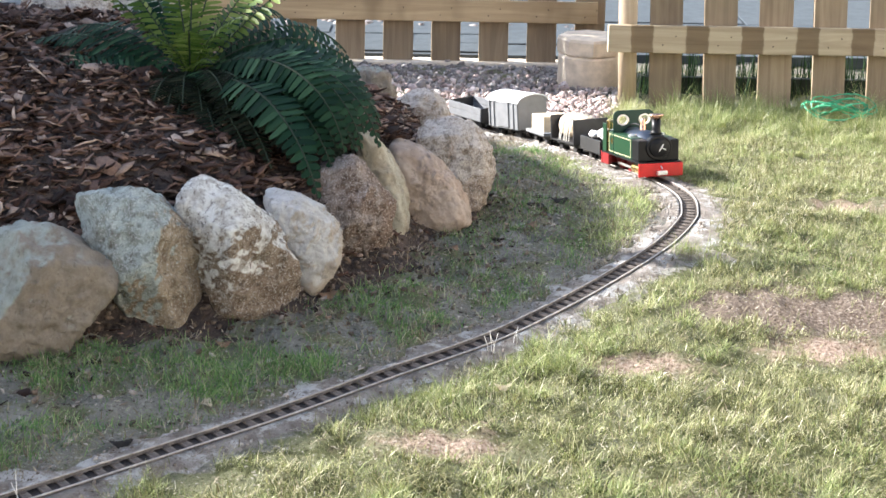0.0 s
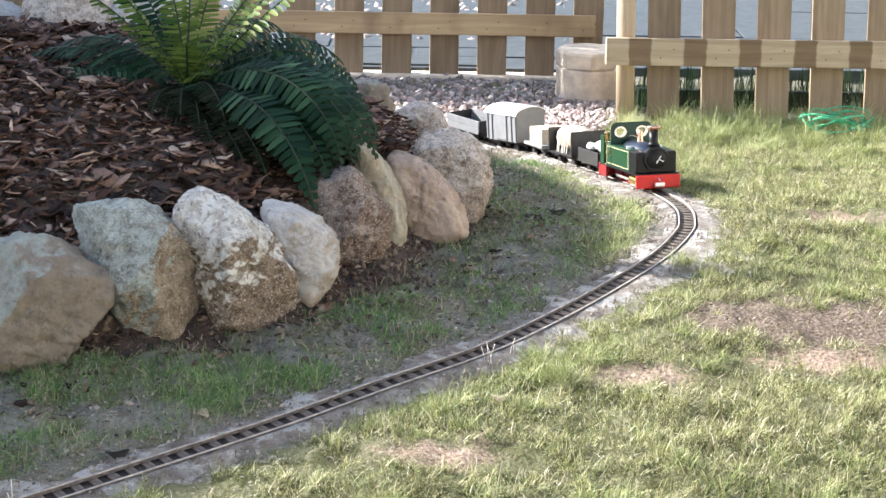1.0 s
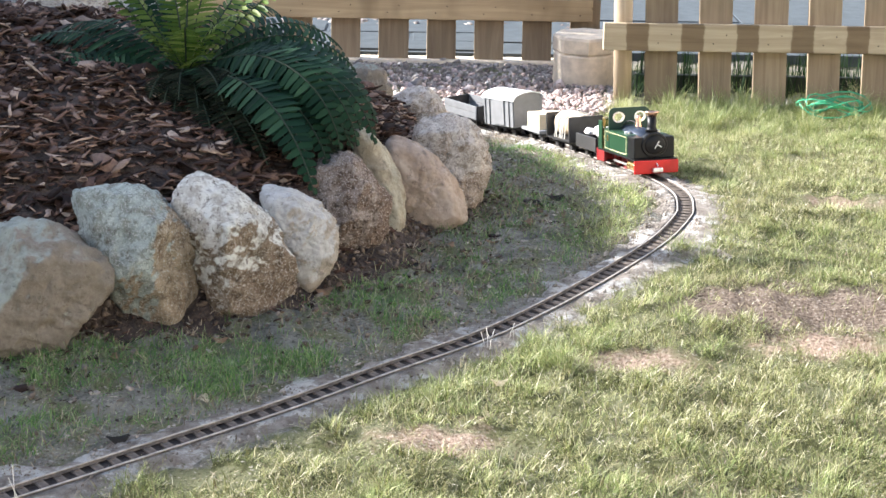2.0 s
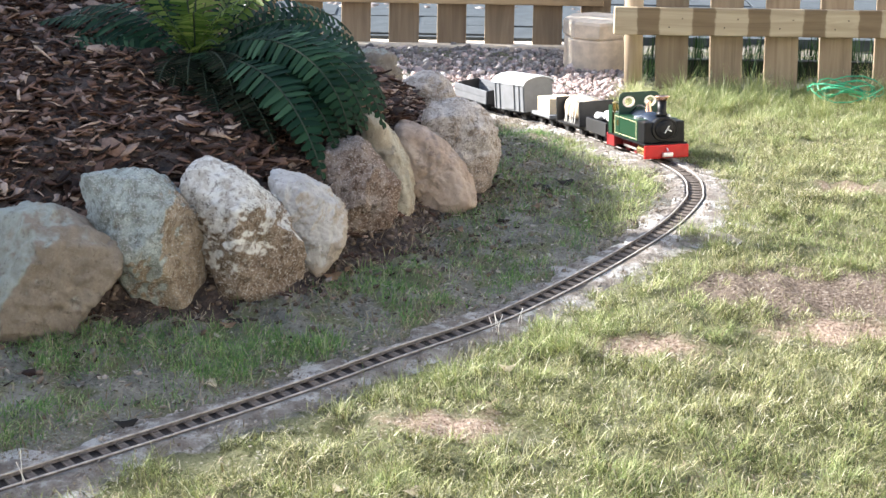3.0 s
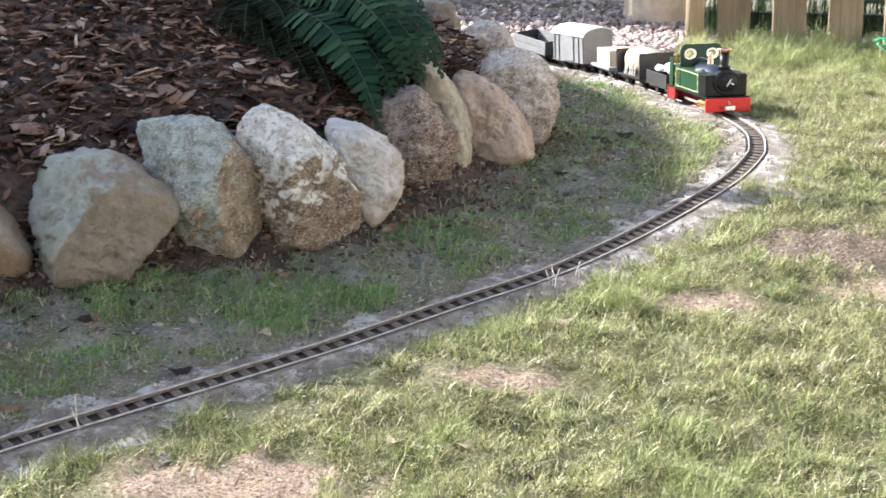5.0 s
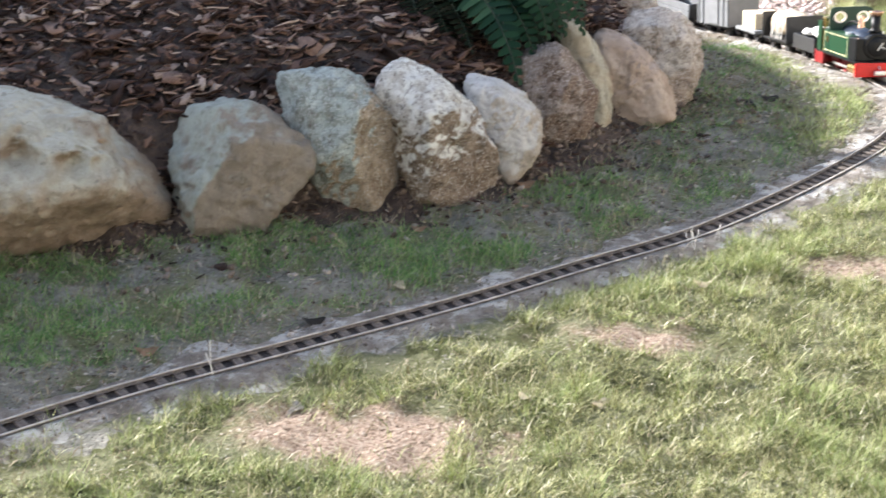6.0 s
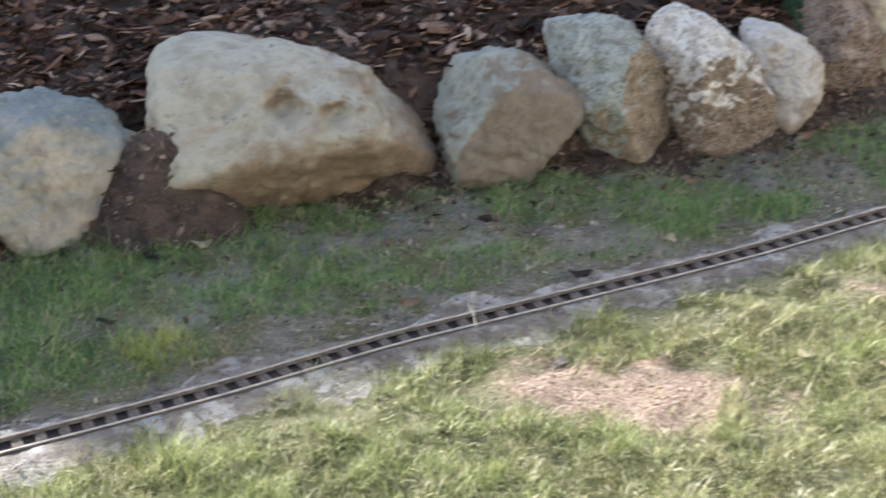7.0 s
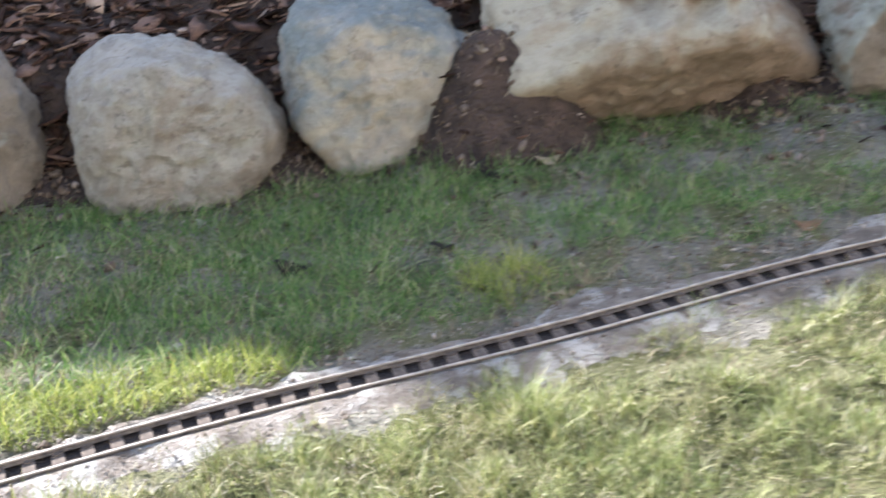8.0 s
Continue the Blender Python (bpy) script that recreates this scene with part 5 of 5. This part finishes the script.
for x, y, s, t, kind in ((-0.195, 2.40, 0.030, 30, 0), (-0.165, 2.42, 0.024, 100, 0), (0.09, 2.03, 0.020, 10, 1), (0.17, 2.80, 0.028, 60, 0), (-0.34, 2.20, 0.02, 20, 0),
                         (0.10, 2.70, 0.022, 140, 0), (-0.49, 2.12, 0.018, 75, 0), (-0.12, 2.55, 0.02, 15, 0), (-0.96, 1.84, 0.024, 40, 1), (0.02, 2.66, 0.02, 60, 0),
                         (-0.964, 1.58, 0.026, 165, 2), (-1.117, 1.517, 0.034, 10, 2), (-1.008, 1.798, 0.036, 20, 2), (-1.206, 1.545, 0.03, 170, 1), (0.199, 2.935, 0.034, 95, 2), (0.235, 2.985, 0.034, 20, 2),
                         (-0.424, 1.835, 0.026, 30, 2), (-0.037, 1.651, 0.022, 50, 1), (-0.126, 1.656, 0.02, 120, 1), (-0.33, 1.958, 0.024, 80, 1), (-0.615, 1.715, 0.024, 30, 0)):
    dry_leaf(x, y, s, t, M[("leaf", "leaf_pale", "leaf_dark")[kind]],
             ("brown dead leaf lying on the bare earth", "pale dry leaf lying in the grass", "curled blackish dead leaf lying on the ground")[kind])

rng = random.Random(91)
twine = thing("garden_twine", pose(1.13, 4.28, float(ground_z(1.13, 4.28)) + 0.02), "tangle of green garden twine on the grass by the fence", "twine")
for k in range(7):
    a0, rad = rng.uniform(0, 6.28), rng.uniform(0.05, 0.085)
    pts = [(rad * 1.3 * math.cos(a0 + t * 0.42), rad * 0.8 * math.sin(a0 + t * 0.42), 0.012 + 0.018 * math.sin(t * 0.8 + k) + 0.004 * k) for t in range(16)]
    part("strand", wire(pts, 0.0022, 6), M["hose"], twine)


# ---- the train ----
def wheel(parent, x, y, r, mat):
    bm = lathe([(r * 0.2, -0.004), (r * 0.85, -0.004), (r * 1.12, -0.0036), (r * 1.12, -0.0024), (r, -0.002), (r * 0.96, 0.003), (r * 0.8, 0.003), (r * 0.75, 0.0015), (r * 0.3, 0.0015), (r * 0.25, 0.004)], 20)
    if y < 0:
        bmesh.ops.rotate(bm, verts=bm.verts[:], cent=(0, 0, 0), matrix=Matrix.Rotation(radians(90), 3, "X"))
    else:
        bmesh.ops.rotate(bm, verts=bm.verts[:], cent=(0, 0, 0), matrix=Matrix.Rotation(radians(-90), 3, "X"))
    bmesh.ops.translate(bm, verts=bm.verts[:], vec=(x, y, r))
    return part("wheel", bm, mat, parent, smooth=False)


def vehicle(name, s, label, category, group="", size=(1.1, 1.06, 1.0)):
    """An empty on the rails at the distance s along the track; its x axis points forwards."""
    x, y, dx, dy, z = on_line(s)
    z2, z1 = on_line(s + 0.05)[4], on_line(s - 0.05)[4]
    ob = thing(name, pose(x, y, z + RAIL_H, 0, math.degrees(math.atan2(z1 - z2, 0.1)), math.degrees(math.atan2(dy, dx))), label, category, group)
    ob.scale = size
    return ob


def underframe(w, half):
    part("underframe", boxed(-half, -0.026, 0.016, half, 0.026, 0.026, bevel=0.001), M["wagon_black"], w, "black wagon underframe")
    for sx in (-0.6, 0.6):
        for sy in (-1, 1):
            wheel(w, sx * half, sy * 0.0165, 0.0105, M["black"])
            part("axle_box", boxed(sx * half - 0.008, sy * 0.0255 - 0.003, 0.004, sx * half + 0.008, sy * 0.0255 + 0.003, 0.018, bevel=0.001), M["wagon_black"], w)
    for sx in (-1, 1):
        part("coupling", boxed(sx * half - 0.006, -0.004, 0.014, sx * half + 0.006, 0.004, 0.022, bevel=0.001), M["silver"], w, "bright metal coupling")


def lump(bm, c, r, rg):
    m = bmesh.ops.create_icosphere(bm, subdivisions=2, radius=r)
    for v in m["verts"]:
        v.co = v.co * (1 + 0.28 * noise.noise(v.co * 120 + Vector(c) * 50)) * 1.0
        v.co = Vector((v.co.x, v.co.y, v.co.z * 0.8)) + Vector(c)


FRONT = 2.545   # where the engine's buffer beam stands on the line
PITCH = 0.182

# engine, 0.235 long
eng = vehicle("steam_locomotive", FRONT - 0.118, "dark green model tank locomotive with red buffer beam, brass fittings", "locomotive", size=(1.0, 1.0, 0.87))
part("buffer_beam", boxed(0.112, -0.052, 0.008, 0.118, 0.052, 0.042, bevel=0.003), M["red"], eng, "bright red front buffer beam")
cp = part("front_coupling", boxed(0.118, -0.012, 0.012, 0.128, 0.012, 0.024, bevel=0.003), M["silver"], eng, "bright metal front coupling")
part("hook", tubed((0.118, 0, 0.034), (0.125, 0, 0.028), 0.0018, seg=8), M["silver"], cp)
part("footplate", boxed(-0.112, -0.050, 0.040, 0.114, 0.050, 0.0445, bevel=0.001), M["black"], eng)
part("frame", boxed(-0.112, -0.014, 0.010, 0.112, 0.014, 0.040), M["dark_red"], eng, "dark red engine frame")
part("rear_beam", boxed(-0.118, -0.050, 0.010, -0.110, 0.050, 0.044, bevel=0.002), M["dark_red"], eng, "dark red rear buffer beam")
for sy in (-1, 1):
    part("step", boxed(-0.108, sy * 0.046 - 0.004, 0.012, -0.070, sy * 0.046 + 0.004, 0.042, bevel=0.002), M["dark_red"], eng, "dark red cab step")
    part("cylinder", lathe([(0.012, 0.062), (0.013, 0.064), (0.013, 0.104), (0.012, 0.106)], 18, "x"), M["brass"], eng, "brass-ended steam cylinder").location = (0, sy * 0.036, 0.024)
    for wx in (0.035, -0.015, -0.065):
        wheel(eng, wx, sy * 0.0165, 0.0165, M["dark_red"])
    part("coupling_rod", boxed(-0.068, sy * 0.026 - 0.0015, 0.013, 0.038, sy * 0.026 + 0.0015, 0.019, bevel=0.0008), M["silver"], eng, "bright steel coupling rod")
    part("connecting_rod", boxed(-0.015, sy * 0.031 - 0.0015, 0.016, 0.07, sy * 0.031 + 0.0015, 0.0205, bevel=0.0008), M["silver"], eng, "bright steel connecting rod")
    tank = part("side_tank", boxed(-0.075, sy * 0.035 - 0.013, 0.0445, 0.066, sy * 0.035 + 0.013, 0.100, bevel=0.002), M["green"], eng, "dark green side tank with cream lining")
    yo = sy * 0.0482
    for a in ((-0.069, 0.0495, 0.060, 0.0508), (-0.069, 0.0935, 0.060, 0.0948)):
        part("lining", boxed(a[0], yo - 0.0004, a[1], a[2], yo + 0.0004, a[3]), M["line"], tank, "thin cream lining")
    for a in ((-0.069, -0.0677), (0.0587, 0.060)):
        part("lining", boxed(a[0], yo - 0.0004, 0.0508, a[1], yo + 0.0004, 0.0935), M["line"], tank, "thin cream lining")
    part("maker_plate", lathe([(0.0085, -0.0005), (0.0085, 0.0005)], 20), M["brass"], tank, "oval brass plate").matrix_basis = pose(-0.05, yo, 0.078, 90, 0, 0)
    part("filler_cap", lathe([(0.009, 0.100), (0.009, 0.104), (0.006, 0.106), (0.002, 0.1065)], 18), M["silver"], tank, "bright tank filler cap").location = (0.035, sy * 0.034, 0)
part("boiler", lathe([(0.029, -0.07), (0.029, 0.09)], 32, "x"), M["blue_black"], eng, "blued steel boiler", True).location = (0, 0, 0.084)
sb = part("smokebox", lathe([(0.030, 0.066), (0.0315, 0.068), (0.0315, 0.104), (0.029, 0.107)], 32, "x"), M["black"], eng, "black smokebox")
sb.location = (0, 0, 0.079)
part("smokebox_door", lathe([(0.024, 0.107), (0.022, 0.110), (0.012, 0.113), (0.002, 0.114)], 28, "x"), M["black"], sb)
part("door_handle", tubed((0.116, -0.004, -0.008), (0.116, 0.006, 0.010), 0.0013, seg=8), M["silver"], sb, "bright crossed door handle")
part("door_handle", tubed((0.1175, 0.003, 0.001), (0.1175, 0.011, -0.004), 0.0013, seg=8), M["silver"], sb)
part("saddle", boxed(0.060, -0.0475, 0.0445, 0.104, 0.0475, 0.0985, bevel=0.003), M["black"], eng, "black box under the smokebox")
ch = part("chimney", lathe([(0.015, 0.112), (0.011, 0.118), (0.0095, 0.124), (0.0105, 0.150)], 22), M["black"], eng, "black chimney", True)
ch.location = (0.088, 0, 0)
part("chimney_cap", lathe([(0.0105, 0.149), (0.0125, 0.154), (0.016, 0.1585), (0.0165, 0.161), (0.012, 0.162), (0.008, 0.156)], 22), M["copper"], ch, "copper chimney cap", True)
part("dome", lathe([(0.009, 0.110), (0.0065, 0.114), (0.0055, 0.136), (0.0035, 0.142), (0.001, 0.143)], 20), M["copper"], eng, "copper safety valve", True).location = (0.012, 0, 0)
part("steam_pipe", wire([(0.008, 0.0, 0.120), (-0.008, -0.008, 0.126), (-0.026, -0.012, 0.122), (-0.040, -0.014, 0.112)], 0.0018, 8), M["black"], eng)
# weatherboard with two round windows
bm = bmesh.new()
outline = [(-0.049, 0.0445), (0.049, 0.0445), (0.049, 0.142), (0.046, 0.152), (0.038, 0.157), (-0.038, 0.157), (-0.046, 0.152), (-0.049, 0.142)]
holes = [(-0.026, 0.132, 0.0125), (0.026, 0.132, 0.0125)]
front = []
for xx in (0.0, 0.003):
    o = [bm.verts.new((xx, a, b)) for a, b in outline]
    hs = [[bm.verts.new((xx, hy + hr * math.cos(2 * math.pi * k / 20), hz + hr * math.sin(2 * math.pi * k / 20))) for k in range(20)] for hy, hz, hr in holes]
    edges = [bm.edges.new((o[k], o[(k + 1) % 8])) for k in range(8)]
    for hv in hs:
        edges += [bm.edges.new((hv[k], hv[(k + 1) % 20])) for k in range(20)]
    bmesh.ops.triangle_fill(bm, use_beauty=True, edges=edges)
    front.append([o] + hs)
for a, b in zip(*front):
    for k in range(len(a)):
        bm.faces.new((a[k], a[(k + 1) % len(a)], b[(k + 1) % len(a)], b[k]))
wb = part("weatherboard", bm, M["green_plate"], eng, "green cab front plate with two round windows")
wb.location = (-0.045, 0, 0)
for hy in (-0.026, 0.026):
    part("window_ring", lathe([(0.0105, -0.001), (0.0145, -0.001), (0.0145, 0.0045), (0.0105, 0.0045), (0.0105, -0.001)], 22, "x", False), M["silver"], wb, "bright round window rim").location = (0, hy, 0.132)
for sy in (-1, 1):
    part("gauge_pipe", tubed((-0.082, sy * 0.044, 0.0445), (-0.082, sy * 0.044, 0.120), 0.0022, seg=10), M["brass"], eng, "brass upright pipe")
    part("lubricator", lathe([(0.006, 0.104), (0.007, 0.108), (0.007, 0.122), (0.009, 0.126), (0.004, 0.130)], 16), M["brass"], eng, "brass lubricator").location = (-0.080, sy * 0.042, 0)
    part("cab_side", boxed(-0.110, sy * 0.047 - 0.0015, 0.0445, -0.088, sy * 0.047 + 0.0015, 0.118, bevel=0.0008), M["green"], eng, "dark green cab side panel")
part("bunker", boxed(-0.112, -0.046, 0.0445, -0.096, 0.046, 0.098, bevel=0.002), M["black"], eng)

# open wagon of white stones
w = vehicle("open_wagon", FRONT - 0.245 - 0.072, "low black open wagon heaped with white stones behind the engine", "wagon", "wagons of the train")
underframe(w, 0.062)
part("floor", boxed(-0.060, -0.040, 0.026, 0.060, 0.040, 0.029), M["wagon_black"], w)
for sy in (-1, 1):
    part("side", boxed(-0.062, sy * 0.042 - 0.002, 0.024, 0.062, sy * 0.042 + 0.002, 0.056, bevel=0.0008), M["wagon_black"], w)
for sx in (-1, 1):
    part("end", boxed(sx * 0.062 - 0.002, -0.040, 0.024, sx * 0.062 + 0.002, 0.040, 0.056, bevel=0.0008), M["wagon_black"], w)
rg = random.Random(3)
for k in range(26):
    bm = bmesh.new()
    px_, py_ = rg.uniform(-0.048, 0.048), rg.uniform(-0.028, 0.028)
    lump(bm, (px_, py_, 0.052 + 0.018 * (1 - (px_ / 0.06) ** 2) * (1 - (py_ / 0.045) ** 2)), rg.uniform(0.008, 0.013), rg)
    part("stone", bm, M["load_white"], w, "white stone lump")

# bulkhead wagon with a strapped log
w = vehicle("bulkhead_wagon", FRONT - 0.245 - 0.072 - PITCH, "black bulkhead wagon carrying a pale log tied down with white string", "wagon", "wagons of the train")
underframe(w, 0.062)
part("floor", boxed(-0.062, -0.042, 0.026, 0.062, 0.042, 0.030), M["wagon_black"], w)
for sx in (-1, 1):
    part("bulkhead", boxed(sx * 0.060 - 0.002, -0.044, 0.026, sx * 0.060 + 0.002, 0.044, 0.088, bevel=0.001), M["wagon_black"], w)
part("log", lathe([(0.026, -0.054), (0.029, -0.05), (0.030, 0.0), (0.029, 0.05), (0.026, 0.054)], 20, "x"), M["log"], w, "pale stripped log", True).location = (0, 0.0, 0.062)
for k in range(7):
    x0, x1 = rg.uniform(-0.045, 0.03), rg.uniform(-0.02, 0.045)
    pts = [(x0 + (x1 - x0) * t / 12, -0.034 * math.cos(math.pi * t / 12) * (1.1 if t in (0, 12) else 1), 0.058 + 0.037 * math.sin(math.pi * t / 12) - (0.03 if t in (0, 12) else 0)) for t in range(13)]
    part("string", wire(pts, 0.0012, 5), M["string"], w, "white string tie")

# flat wagon with a timber block
w = vehicle("flat_wagon", FRONT - 0.245 - 0.072 - 2 * PITCH, "flat wagon loaded with a pale squared timber block", "wagon", "wagons of the train")
underframe(w, 0.060)
part("deck", boxed(-0.062, -0.044, 0.026, 0.062, 0.044, 0.034, bevel=0.001), M["wagon_grey"], w, "grey plank deck")
part("timber_block", boxed(-0.040, -0.036, 0.034, 0.042, 0.036, 0.074, bevel=0.0015), M["block"], w, "pale squared timber block")

# covered van
w = vehicle("covered_van", FRONT - 0.245 - 0.072 - 3 * PITCH, "grey covered goods van with a white arched roof", "wagon", "wagons of the train")
underframe(w, 0.062)
bm = bmesh.new()
arc = [(-0.044, 0.026), (0.044, 0.026), (0.044, 0.100)] + [(0.044 * math.cos(math.pi * k / 12), 0.100 + 0.016 * math.sin(math.pi * k / 12)) for k in range(1, 12)] + [(-0.044, 0.100)]
rings = [[bm.verts.new((xx, a, b)) for a, b in arc] for xx in (-0.062, 0.062)]
bm.faces.new(rings[0])
bm.faces.new(rings[1])
for k in range(len(arc)):
    bm.faces.new((rings[0][k], rings[0][(k + 1) % len(arc)], rings[1][(k + 1) % len(arc)], rings[1][k]))
body = part("body", bm, M["wagon_grey"], w, "grey planked van body")
bm = bmesh.new()
arc = [(0.048 * math.cos(math.pi * k / 14), 0.0995 + 0.0195 * math.sin(math.pi * k / 14)) for k in range(15)]
low = [(a * 0.985, b - 0.003) for a, b in arc[::-1]]
rings = [[bm.verts.new((xx, a, b)) for a, b in arc + low] for xx in (-0.066, 0.066)]
for k in range(30):
    bm.faces.new((rings[0][k], rings[0][(k + 1) % 30], rings[1][(k + 1) % 30], rings[1][k]))
for rr in rings:
    for k in range(14):
        bm.faces.new((rr[k], rr[k + 1], rr[28 - k], rr[29 - k]))
part("roof", bm, M["roof_white"], w, "white arched roof")
for sy in (-1, 1):
    part("door", boxed(-0.022, sy * 0.0455 - 0.0012, 0.030, 0.022, sy * 0.0455 + 0.0012, 0.096, bevel=0.0006), M["wagon_grey"], body, "grey sliding door")
    for xx in (-0.058, -0.040, 0.040, 0.058):
        part("strap", boxed(xx - 0.002, sy * 0.0455 - 0.001, 0.028, xx + 0.002, sy * 0.0455 + 0.001, 0.098), M["wagon_grey"], body)

# tail wagon
w = vehicle("open_wagon", FRONT - 0.245 - 0.072 - 4 * PITCH, "empty weathered grey open wagon at the tail", "wagon", "wagons of the train")
underframe(w, 0.060)
part("floor", boxed(-0.060, -0.040, 0.026, 0.060, 0.040, 0.029), M["wagon_black"], w)
for sy in (-1, 1):
    for k in range(2):
        part("side_plank", boxed(-0.062, sy * 0.042 - 0.002, 0.026 + k * 0.019, 0.062, sy * 0.042 + 0.002, 0.044 + k * 0.019, bevel=0.0008), M["wagon_grey"], w)
for sx in (-1, 1):
    part("end", boxed(sx * 0.062 - 0.002, -0.040, 0.026, sx * 0.062 + 0.002, 0.040, 0.063, bevel=0.0008), M["wagon_black"], w)
